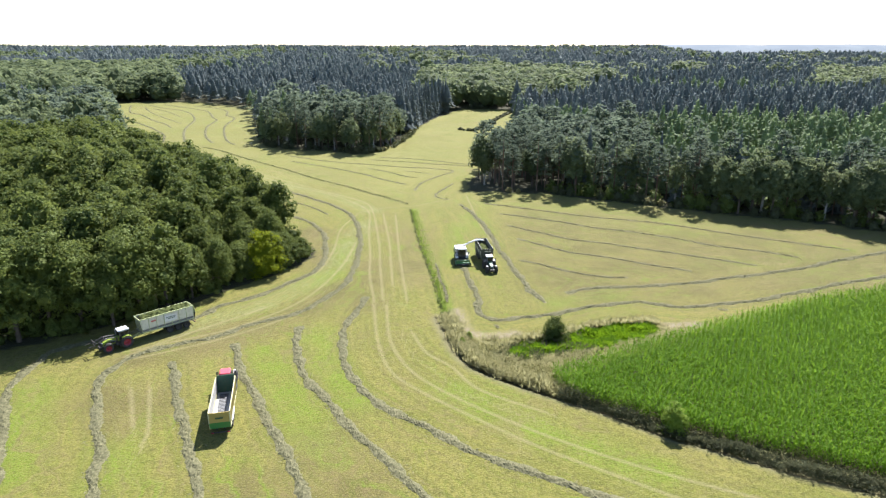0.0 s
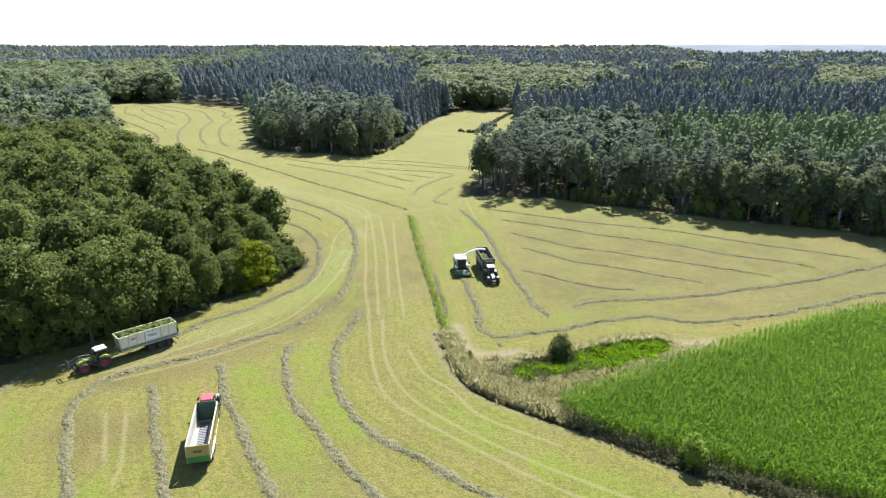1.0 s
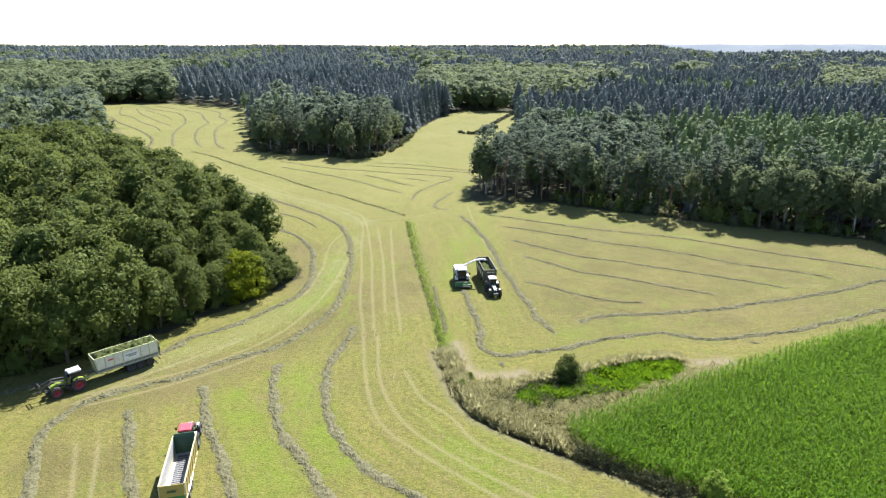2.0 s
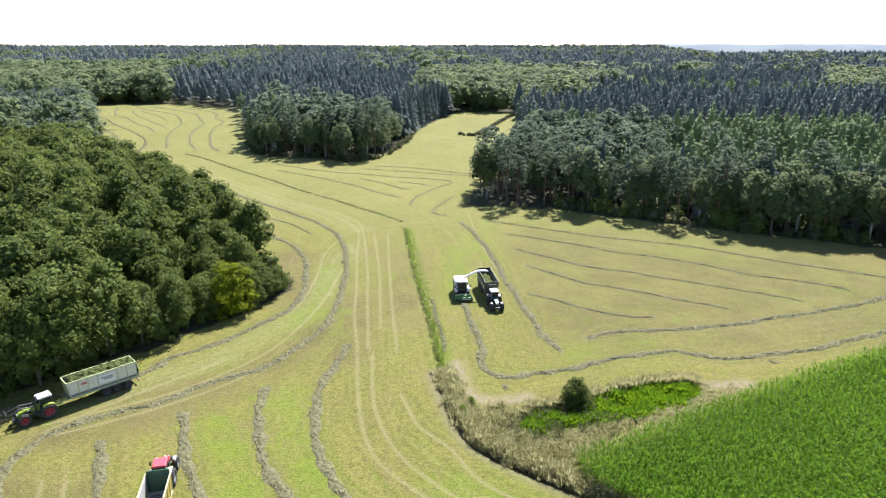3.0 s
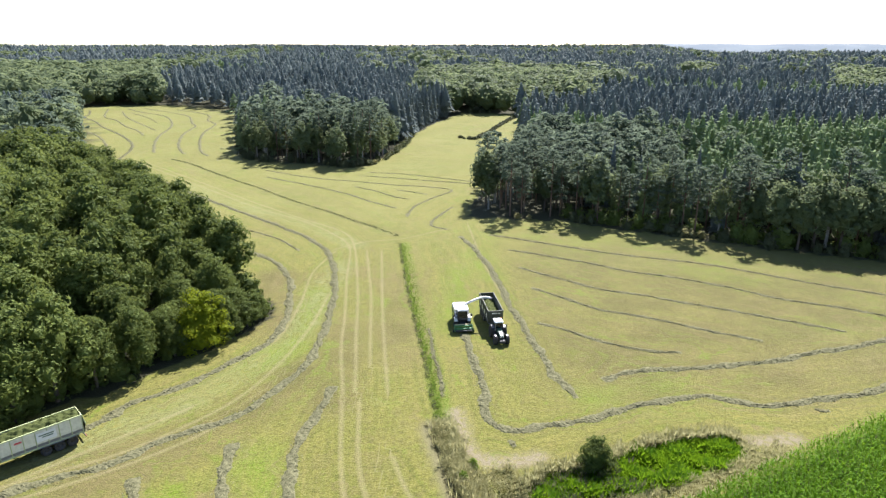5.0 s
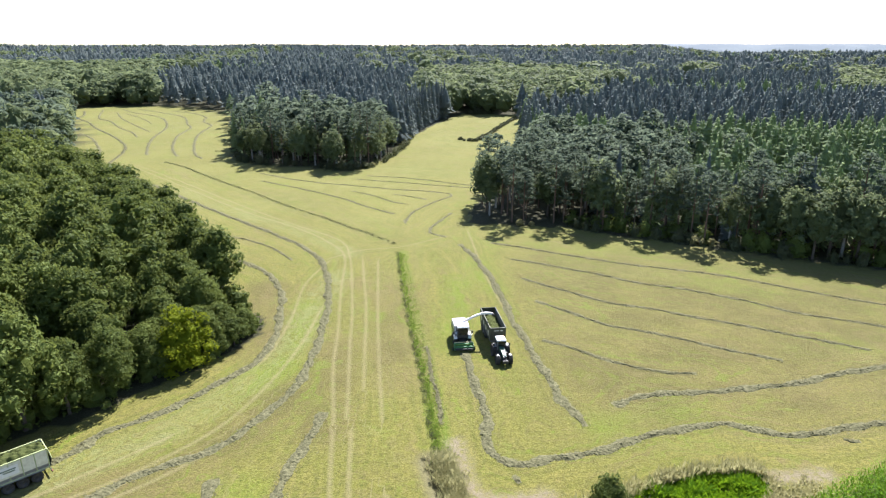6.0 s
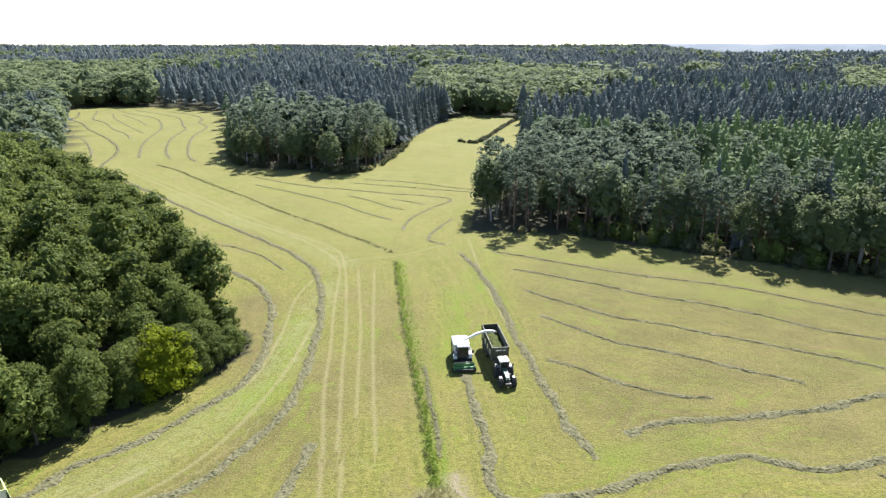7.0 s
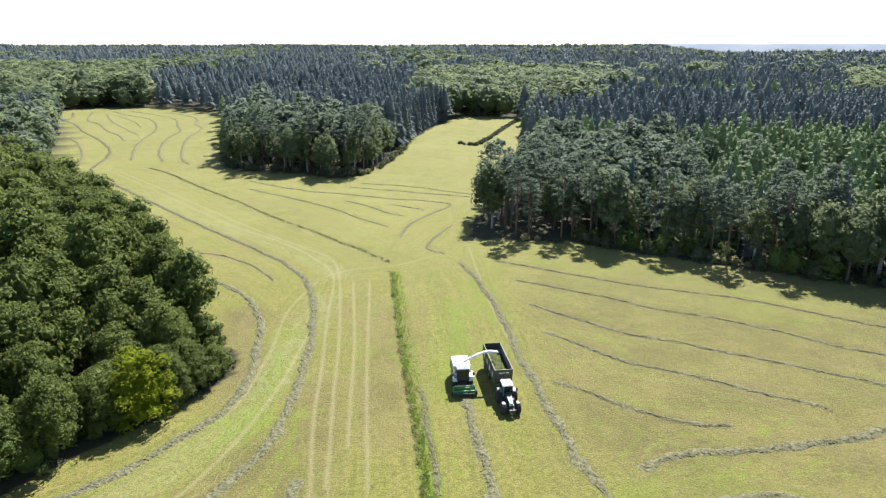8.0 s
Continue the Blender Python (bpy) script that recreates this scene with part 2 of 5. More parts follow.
D3 = [(0.1, 104.3), (1.5, 98.5), (3.1, 91.8), (5.7, 86.9), (11.3, 82.3), (17.2, 78.4), (22.7, 74.8), (29.3, 69.5), (35.7, 66.0), (40.9, 62.7), (49.4, 58.8), (55.2, 55.6)]
TRACKS, LUSH, BROWN, WINDROWS, WIDTHS = [], [], [], [], []
WINDROWS.append([(-257.7, 505.8), (-242.9, 477.9), (-236.3, 459.0), (-217.3, 436.2), (-200.3, 411.0), (-177.6, 382.7), (-163.6, 363.6), (-149.9, 341.8), (-141.4, 320.1), (-137.5, 304.8), (-132.8, 293.3), (-118.9, 277.7), (-102.3, 259.8), (-74.9, 230.7), (-59.4, 214.7), (-44.3, 199.6), (-33.0, 187.1), (-26.1, 175.3), (-22.2, 160.5), (-20.3, 147.2), (-19.7, 136.3), (-19.7, 125.7), (-21.2, 118.3), (-23.8, 112.0), (-27.4, 106.5), (-34.5, 101.4), (-39.0, 96.8), (-47.8, 91.7), (-50.2, 87.1), (-50.2, 81.6), (-47.4, 75.6), (-44.0, 69.5), (-41.4, 65.0), (-40.8, 62.2), (-38.0, 57.2), (-35.4, 52.7)])
WIDTHS.append(1.0)
WINDROWS.append([(-45.3, 177.1), (-39.3, 171.7), (-33.6, 163.5), (-30.3, 154.8), (-28.3, 144.8), (-27.2, 135.4), (-28.1, 129.0), (-30.7, 124.1), (-34.1, 118.3), (-38.0, 113.8), (-42.3, 109.7), (-45.3, 104.5), (-61.2, 93.2), (-62.9, 88.4), (-63.1, 83.1), (-61.5, 78.4), (-57.4, 71.4), (-54.6, 66.6), (-50.2, 59.2)])
WIDTHS.append(1.0)
WINDROWS.append([(5.2, 125.7), (6.2, 119.7), (6.7, 113.2), (6.6, 108.0), (8.0, 105.0), (10.4, 103.8), (14.4, 105.0), (19.3, 106.3), (24.5, 108.4), (30.0, 110.6), (36.9, 112.2), (41.2, 110.8), (46.2, 109.9), (59.4, 112.7), (69.0, 116.4), (83.9, 122.6), (94.1, 126.0), (107.1, 130.2)])
WIDTHS.append(1.0)
WINDROWS.append([(24.3, 116.7), (29.1, 119.0), (37.2, 120.1), (45.4, 121.1), (52.5, 122.6), (59.5, 124.9), (76.2, 130.2), (93.2, 137.8), (105.0, 142.4), (121.6, 149.9)])
WIDTHS.append(1.0)
WINDROWS.append([(-14.8, 114.9), (-16.8, 103.1), (-16.8, 95.2), (-15.0, 87.5), (-11.7, 79.9), (-7.2, 74.8), (-1.7, 70.2), (3.2, 66.0), (9.0, 62.2), (13.8, 59.7), (18.3, 57.2), (23.5, 54.4)])
WIDTHS.append(1.0)
WINDROWS.append([(-25.1, 101.2), (-23.7, 92.2), (-20.6, 84.0), (-16.5, 77.6), (-12.9, 72.1), (-9.4, 67.1), (-5.5, 62.2), (-2.1, 57.8), (0.9, 53.9)])
WIDTHS.append(1.0)
WINDROWS.append([(-34.5, 94.6), (-31.1, 86.6), (-26.6, 78.4), (-23.0, 72.1), (-19.6, 66.0), (-16.8, 61.2), (-14.7, 56.9), (-13.0, 53.1)])
WIDTHS.append(1.0)
WINDROWS.append([(-42.2, 88.4), (-39.0, 81.5), (-35.3, 74.1), (-32.0, 67.7), (-28.9, 62.2), (-26.9, 57.2), (-25.6, 53.9)])
WIDTHS.append(1.0)
WINDROWS.append([(-56.2, 196.1), (-48.1, 192.9), (-39.1, 185.0), (-33.3, 177.1)])
WIDTHS.append(0.5)
WINDROWS.append([(5.4, 189.3), (9.3, 175.3), (11.9, 160.5), (13.5, 144.8), (15.1, 134.4), (16.4, 125.7), (17.5, 118.3), (19.0, 114.4), (19.4, 111.4)])
WIDTHS.append(1.0)
WINDROWS.append([(17.7, 136.7), (22.1, 133.5), (26.5, 129.9), (30.1, 127.6), (34.5, 125.7), (39.3, 125.4)])
WIDTHS.append(0.6)
WINDROWS.append([(18.7, 153.5), (24.1, 148.4), (29.7, 142.6), (35.7, 140.0), (41.8, 136.3), (47.6, 132.9), (54.1, 129.3)])
WIDTHS.append(0.62)
WINDROWS.append([(17.5, 165.7), (25.0, 159.0), (32.3, 152.9), (39.7, 149.6), (46.5, 146.0), (52.9, 142.6), (58.9, 139.4), (65.8, 135.4), (70.3, 132.9)])
WIDTHS.append(0.62)
WINDROWS.append([(16.5, 178.2), (25.2, 173.4), (33.8, 168.3), (41.6, 162.9), (50.4, 159.0), (58.9, 153.5), (67.0, 147.2), (76.8, 142.6), (82.4, 138.6)])
WIDTHS.append(0.62)
WINDROWS.append([(12.9, 190.6), (24.3, 184.2), (34.9, 178.2), (44.8, 173.4), (54.5, 170.0), (64.2, 165.0), (72.5, 159.0), (83.2, 152.2), (89.0, 149.0), (97.5, 143.8)])
WIDTHS.append(0.6)
WINDROWS.append([(-247.8, 513.4), (-224.4, 462.0), (-206.7, 441.7), (-186.1, 411.0), (-171.0, 393.1), (-158.4, 372.9)])
WIDTHS.append(0.85)
WINDROWS.append([(-228.4, 495.0), (-210.0, 462.0), (-186.6, 428.3), (-160.5, 393.1)])
WIDTHS.append(0.8)
WINDROWS.append([(-235.6, 517.3), (-216.8, 495.0), (-190.9, 471.4), (-174.9, 447.3), (-159.3, 411.0), (-149.9, 372.9), (-141.1, 346.6), (-129.0, 317.4)])
WIDTHS.append(1.0)
WINDROWS.append([(-219.2, 488.0), (-192.9, 456.0), (-175.0, 428.3)])
WIDTHS.append(0.6)
WINDROWS.append([(-223.4, 517.3), (-190.6, 488.0), (-170.0, 465.1), (-153.5, 428.3), (-145.1, 411.0), (-139.5, 378.7), (-129.3, 346.6), (-121.0, 327.0), (-114.2, 314.8)])
WIDTHS.append(1.0)
WINDROWS.append([(-194.3, 505.8), (-171.6, 488.0), (-155.5, 465.1), (-148.6, 441.7), (-136.6, 420.7), (-131.1, 386.8), (-123.0, 358.3), (-110.4, 324.2), (-101.2, 308.4)])
WIDTHS.append(1.0)
WINDROWS.append([(-197.2, 388.8), (-180.4, 369.1), (-162.8, 341.8), (-151.7, 321.4), (-148.1, 308.4)])
WIDTHS.append(1.0)
WINDROWS.append([(-68.3, 277.7), (-53.4, 266.6), (-40.5, 259.8), (-28.7, 255.7), (-15.4, 250.2), (-6.4, 248.0), (2.4, 244.3), (3.3, 240.1), (-2.5, 230.9), (-7.0, 221.9), (-9.2, 212.7), (-9.2, 207.7)])
WIDTHS.append(0.6)
WINDROWS.append([(-64.2, 264.0), (-45.9, 250.2), (-31.2, 237.4), (-21.4, 226.0), (-12.9, 218.0)])
WIDTHS.append(0.65)
WINDROWS.append([(-29.4, 248.0), (-21.5, 240.8), (-14.0, 232.1), (-9.8, 229.6)])
WIDTHS.append(0.55)
WINDROWS.append([(-27.2, 273.0), (-11.1, 268.4), (4.4, 259.8), (11.7, 255.7)])
WIDTHS.append(0.6)
WINDROWS.append([(-30.3, 266.6), (-14.4, 261.4), (0.7, 255.7), (11.5, 252.5)])
WIDTHS.append(0.55)
WINDROWS.append([(-14.9, 242.9), (-6.0, 237.4), (-4.3, 235.4)])
WIDTHS.append(0.5)
WINDROWS.append([(-1.7, 134.3), (-1.0, 129.2), (-0.6, 124.6), (0.1, 119.9), (0.6, 115.7), (1.0, 111.9)])
WIDTHS.append(0.4)
WINDROWS.append([(9.1, 101.9), (9.4, 101.2), (9.8, 100.3)])
WIDTHS.append(0.45)
WINDROWS.append([(51.2, 108.8), (52.0, 108.4), (53.1, 108.4)])
WIDTHS.append(0.4)
WINDROWS.append([(3.8, 219.1), (-0.6, 208.7), (-2.3, 199.4), (2.2, 195.1)])
WIDTHS.append(0.7)
TRACKS.append([(-124.6, 293.3), (-89.4, 255.7), (-58.2, 221.9), (-38.3, 203.9), (-27.5, 191.1), (-21.8, 180.1), (-19.5, 159.8), (-17.1, 140.9), (-15.7, 127.2), (-13.1, 111.7)])
TRACKS.append([(-121.3, 293.3), (-85.7, 255.7), (-60.1, 227.8), (-38.9, 206.3), (-25.3, 193.1), (-20.6, 180.1), (-16.0, 150.6), (-14.0, 132.8), (-12.4, 119.9), (-11.5, 111.7)])
TRACKS.append([(-13.1, 110.7), (-11.0, 96.3), (-8.1, 85.7), (-3.6, 79.9), (3.5, 73.4), (11.6, 66.6), (20.4, 60.7), (25.7, 57.2), (30.7, 54.6)])
TRACKS.append([(-10.7, 110.7), (-8.9, 96.3), (-5.5, 86.6), (-0.3, 79.9), (8.6, 72.1), (18.3, 65.4), (26.9, 60.7), (34.3, 57.2), (39.7, 54.8)])
TRACKS.append([(-17.2, 176.8), (-13.4, 150.6), (-11.7, 134.3), (-10.2, 119.9)])
TRACKS.append([(-13.7, 176.8), (-10.2, 140.9), (-6.8, 111.7)])
TRACKS.append([(-25.1, 178.4), (-18.8, 184.3), (-9.2, 187.2), (-1.7, 193.1), (3.6, 197.2)])
TRACKS.append([(-24.8, 176.8), (-27.2, 162.3), (-26.3, 146.5), (-26.4, 134.3), (-27.3, 127.2)])
TRACKS.append([(-33.3, 109.4), (-40.2, 101.9), (-46.4, 95.2), (-51.5, 88.4)])
TRACKS.append([(-44.7, 79.9), (-39.9, 70.2)])
TRACKS.append([(-42.0, 79.9), (-37.9, 70.2), (-37.2, 66.6)])
TRACKS.append([(-5.2, 98.5), (-2.6, 91.2), (1.4, 86.6), (5.3, 79.9), (14.8, 73.4)])
TRACKS.append([(7.7, 199.4), (9.9, 170.6), (12.4, 150.6), (14.4, 137.5)])
LUSH.append([(-24.0, 150.6), (-23.2, 134.3), (-24.3, 124.6), (-24.9, 119.9)])
LUSH.append([(-58.6, 79.9), (-54.8, 70.2), (-48.4, 59.2)])
LUSH.append([(-40.1, 65.4), (-37.3, 57.4)])
LUSH.append([(-21.7, 98.5), (-16.5, 84.8), (-10.9, 74.1)])
LUSH.append([(1.3, 79.9), (12.1, 70.2), (26.7, 60.2)])
LUSH.append([(11.2, 159.8), (7.9, 176.8)])
LUSH.append([(4.7, 165.0), (2.7, 132.8)])
LUSH.append([(-28.5, 91.5), (-22.0, 79.0), (-14.0, 64.0)])
LUSH.append([(22.0, 112.0), (36.0, 116.5)])
LUSH.append([(74.0, 124.0), (100.0, 134.5)])
LUSH.append([(28.0, 177.0), (52.0, 165.0), (84.0, 146.5)])
LUSH.append([(24.0, 190.0), (54.0, 176.0), (88.0, 156.0)])
LUSH.append([(58.0, 133.0), (80.0, 137.0), (110.0, 148.0)])
BROWN.append([(-48.1, 78.4), (-40.7, 72.7), (-42.4, 79.9)])
BROWN.append([(-15.4, 65.4), (-8.4, 58.3)])
BROWN.append([(-39.1, 98.5), (-45.5, 95.2)])
BROWN.append([(-16.4, 132.8), (-14.3, 111.9)])
BROWN.append([(-8.2, 159.8), (-5.2, 122.2)])
BROWN.append([(30.0, 136.3), (42.1, 132.5), (50.9, 124.1)])
BROWN.append([(-15.1, 57.4), (-22.8, 58.3)])
BROWN.append([(-34.8, 159.8), (-29.1, 132.8)])
BROWN.append([(42.0, 116.5), (58.0, 119.0), (70.0, 122.5)])
BROWN.append([(24.0, 121.5), (40.0, 122.8)])
TRACKS += [[(-48.5, 89.3), (-42.8, 92.6), (-36.8, 96.6), (-30.5, 102.3), (-24.6, 110.5), (-20.5, 120.4)], [(-50.3, 92.0), (-44.4, 95.4), (-38.0, 99.3), (-32.3, 105.1), (-27.5, 112.1), (-24.2, 122.7), (-22.2, 136.0), (-21.6, 151.5)]]
BROWN += [[(-48.5, 89.3), (-42.8, 92.6), (-36.8, 96.6), (-30.5, 102.3), (-24.6, 110.5), (-20.5, 120.4)], [(22, 130), (38, 122), (58, 126)], [(30, 146), (44, 138), (64, 131)]]
FRESH = [[(-21.5, 168), (-23, 150), (-24, 136), (-27.5, 123), (-34, 112), (-42, 103), (-51, 96)], [(-20.5, 182), (-36, 200), (-58, 219), (-88, 250)]]
GROVE_EDGE = [(-140, 60), (-64, 96), (-50, 110), (-35, 128), (-30, 139), (-34, 149), (-53, 172), (-72, 200), (-97, 232), (-124, 254)]
FIELD = [(-140, -200)] + GROVE_EDGE + [
    (-155, 308), (-214, 416), (-273, 506), (-289, 525), (-254, 538), (-220, 546), (-186, 525), (-153, 494),
    (-147, 488), (-115, 393), (-89.5, 313), (-77, 297), (-65, 293), (-52, 289), (-38, 281), (-28, 289), (-22, 314), (-17, 363),
    (-6, 419), (15, 488), (53, 478), (36, 318), (18, 255), (10, 226), (7.5, 209), (19, 206), (34, 204), (46, 196), (62, 188),
    (80, 178), (97, 171), (116, 159), (230, 90), (230, -200)]
MAIZE = [(16, 83), (41, 96.5), (56, 104), (70, 110.5), (88, 116), (135, 136), (150, 20), (75, 41), (50, 60), (41, 64.5), (33, 68.5), (29, 71), (22, 75), (17, 79)]
POND = [(10.5, 93), (13, 95.5), (17, 96.5), (21, 98), (27, 101), (33, 102.5), (37.5, 102), (37.5, 98.2), (31, 95.0), (25, 92.4), (19, 90.2), (13, 88.6), (10, 89.4)]


def height(x, y):
    """The lie of the land: flat fields, low rolling woods far off, falling away on one side."""
    far = np.clip((y - 700) / 2600, 0, 1)
    far = far * far * (3 - 2 * far)
    side = np.clip((x / np.maximum(y, 1) - 0.32) / 0.10, 0, 1)
    brow = 8 * np.exp(-((y - 1400) / 330) ** 2)
    drop = np.clip((y - 1600) / 500, 0, 1)
    return (1 - side) * far * (9 + 6 * wave(x, y, 1300, 3)) + side * (brow - 34 * drop * drop * (3 - 2 * drop))


# ---- ground ----
def steps(marks):
    out = []
    for a, b, n in marks:
        out.append(np.linspace(a, b, n, endpoint=False))
    return np.r_[tuple(out)]


def build_ground():
    gx = steps([(-4800, -600, 30), (-600, -130, 36), (-130, -62, 30), (-62, 62, 170), (62, 130, 30), (130, 600, 30), (600, 4801, 31)])
    gy = steps([(-300, 40, 20), (40, 130, 125), (130, 215, 85), (215, 560, 80), (560, 1200, 30), (1200, 4901, 40)])
    x, y = np.meshgrid(gx, gy)
    nx, ny = x.shape[1], x.shape[0]
    x, y = x.ravel(), y.ravel()
    z = height(x, y)
    near = (y > 30) & (y < 330) & (np.abs(x) < 140)
    xs, ys = x[near], y[near]

    def spread(lines, width, soft):
        v = np.zeros(len(xs))
        for ln in lines:
            d = line_distance(xs, ys, smooth_line(ln, 3.0))
            v = np.maximum(v, np.clip((width + soft - d) / soft, 0, 1))
        full = np.zeros(len(x))
        full[near] = v
        return full

    ruts, lane = [], np.full(len(x), 0.0)
    for key, picks in (("rut_a", (0, 7, 10, 12)), ("rut_b", (1, 8)), ("rut_c", (2, 4, 9)), ("rut_d", (3, 5, 11)), ("rut_e", (6, 13, 14))):
        rut = np.full(len(x), 50.0)
        rut[near] = side_distance(xs, ys, [smooth_line(TRACKS[i], 2.0) for i in picks])
        ruts.append((key, rut))
    lane[near] = np.abs(side_distance(xs, ys, [smooth_line(ln, 4.0) for ln in TRACKS + WINDROWS + [D2, D3] if math.hypot(ln[0][0] - ln[-1][0], ln[0][1] - ln[-1][1]) > 24]))
    lane = lane + 0.35 * wave(x, y, 17, 2)
    lush = spread(LUSH, 1.0, 4.0)
    lush = np.maximum(lush, spread([[(px + 0.9, py) for px, py in D2]], 0.9, 0.9))
    fresh = spread(FRESH, 2.0, 2.2)
    brown = spread(BROWN, 1.5, 5.0)
    mown = np.clip((x - 12) / 12, 0, 1) * np.clip((y - 104 - 0.1 * x) / 10, 0, 1) * np.clip((205 - 0.3 * x - y) / 20, 0, 1)
    brown = np.maximum(brown, 0.95 * mown)
    weeds = np.maximum(spread([D3], 1.6, 1.2), spread([D2], 0.05, 0.25) * 0.4)
    weeds = np.maximum(weeds, spread([D1], 0.4, 0.8) * 0.3)
    pond = inside(x, y, POND)
    maize = inside(x, y, MAIZE)
    bare = spread([[(4, 99), (6, 97.5), (9, 97.5), (13, 98.5)], [(39, 101.5), (43, 101.5), (46, 102.5)], [(2.5, 108), (3.2, 103), (4, 99)]], 0.6, 1.2)
    z = z - 0.9 * spread([D3], 0.3, 1.3) - 0.25 * spread([D2], 0.1, 0.5) - 0.15 * spread([D1], 0.2, 0.8) - 0.4 * pond
    # grows with distance, for painted haze as well as lighter stubble
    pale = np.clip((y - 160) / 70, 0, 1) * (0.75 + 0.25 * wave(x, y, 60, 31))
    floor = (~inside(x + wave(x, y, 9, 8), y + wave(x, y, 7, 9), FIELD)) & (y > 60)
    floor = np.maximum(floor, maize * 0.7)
    i = np.arange(ny - 1)[:, None] * nx + np.arange(nx - 1)[None, :]
    quads = np.stack([i, i + 1, i + nx + 1, i + nx], -1).reshape(-1, 4)
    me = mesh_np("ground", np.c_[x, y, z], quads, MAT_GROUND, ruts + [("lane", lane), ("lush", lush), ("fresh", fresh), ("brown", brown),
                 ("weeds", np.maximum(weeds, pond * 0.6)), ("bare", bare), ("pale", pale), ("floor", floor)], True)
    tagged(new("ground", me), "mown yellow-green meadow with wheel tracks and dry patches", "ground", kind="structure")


build_ground()


# ---- windrows of cut grass ----
def windrow(points, girth):
    """A raked ridge of drying grass: an uneven low bank with loose tufts."""
    step = 0.22 if min(p[1] for p in points) < 150 else 0.5
    line = smooth_line(points, step)
    n = len(line)
    t = np.gradient(line, axis=0)
    t /= np.hypot(*t.T)[:, None] + 1e-9
    side = np.c_[t[:, 1], -t[:, 0]]
    r = np.random.RandomState(int(abs(points[0][0] * 10 + points[0][1] * 7)) % 9999)
    s = np.arange(n) * step
    k = 9
    u = np.linspace(-1, 1, k)
    wide = 0.74 + 0.13 * np.sin(s / 1.7 + r.uniform(0, 6)) + 0.12 * np.sin(s / 0.63) + r.normal(0, 0.06, n)
    sway = 0.16 * np.sin(s / 2.3 + r.uniform(0, 6)) + 0.09 * np.sin(s / 0.8)
    scruff = 1.0 if girth < 0.8 else 0.35
    wide = wide * (1 + 0.3 * scruff * np.sin(s / 0.9 + r.uniform(0, 6)) * np.sin(s / 2.7) + r.normal(0, 0.13 * scruff, n))
    wide, sway = wide * girth, sway * (0.4 + 0.6 * girth)
    ends = np.clip(np.minimum(s, s[-1] - s) / 1.5, 0.05, 1)
    high = ((0.17 if girth > 0.8 else 0.085) + 0.05 * np.sin(s / 1.1 + 1) + 0.04 * np.sin(s / 0.41 + 2)) * ends
    off = (u[None, :] * wide[:, None] + sway[:, None]) + r.normal(0, 0.03, (n, k))
    lump = 0.07 * np.sin(s[:, None] / 0.37 + 3 * u[None, :] + 2 * np.sin(s[:, None] / 1.9)) * np.cos(2.2 * u[None, :] + s[:, None] / 0.8)
    prof = (1 - np.abs(u) ** 1.6)[None, :] * (high[:, None] + lump * ends[:, None])
    zz = np.maximum(prof + r.normal(0, 0.042 - 0.016 * scruff, (n, k)) * (np.abs(u) < 0.9), 0.012)
    zz[:, 0] = zz[:, -1] = -0.02
    v = np.dstack([line[:, None, 0] + side[:, None, 0] * off, line[:, None, 1] + side[:, None, 1] * off, zz]).reshape(-1, 3)
    i = np.arange(n - 1)[:, None] * k + np.arange(k - 1)[None, :]
    q = np.stack([i, i + 1, i + k + 1, i + k], -1).reshape(-1, 4)
    m = int(n * (1.2 + scruff))
    pick = r.randint(0, n, m)
    o = r.normal(0, 0.66, m) * girth
    c = np.c_[line[pick] + side[pick] * o[:, None], np.maximum(0.0, 0.17 * (1 - np.abs(o) / 0.9)) + 0.02]
    a = r.uniform(0, 6.28, m)
    ln, wd = r.uniform(0.12, 0.32, m), r.uniform(0.03, 0.09, m)
    d1 = np.c_[np.cos(a) * ln, np.sin(a) * ln, r.uniform(-0.03, 0.05, m)]
    d2 = np.c_[-np.sin(a) * wd, np.cos(a) * wd, r.uniform(-0.02, 0.03, m)]
    tv = np.stack([c - d1, c - d2, c + d1, c + d2], 1).reshape(-1, 3)
    tq = np.arange(4 * m).reshape(m, 4) + len(v)
    me = mesh_np("windrow", np.vstack([v, tv]), np.vstack([q, tq]), MAT_HAY)
    tagged(new("windrow", me), "long windrow of grey-green drying cut grass on the meadow", "windrow", "windrows")


WINDROWS[2].insert(0, (4.5, 132.0))
for line, girth in zip(WINDROWS, WIDTHS):
    windrow(line, girth)


# ---- trees ----
def leaf_cards(centres, normals, size, r, aspect=0.65, noise=0.42):
    """Rhombic sprays of leaves at the centres, roughly facing along the normals."""
    n = len(centres)
    nrm = normals + r.normal(0, noise, (n, 3))
    nrm /= np.linalg.norm(nrm, axis=1)[:, None] + 1e-9
    a = np.cross(nrm, r.normal(0, 1, (n, 3)))
    a /= np.linalg.norm(a, axis=1)[:, None] + 1e-9
    b = np.cross(nrm, a)
    s = (size * r.uniform(0.6, 1.4, n))[:, None]
    lift = nrm * s * 0.25
    v = np.stack([centres - a * s, centres - b * s * aspect + lift, centres + a * s, centres + b * s * aspect + lift], 1).reshape(-1, 3)
    return v, np.arange(4 * n).reshape(n, 4)


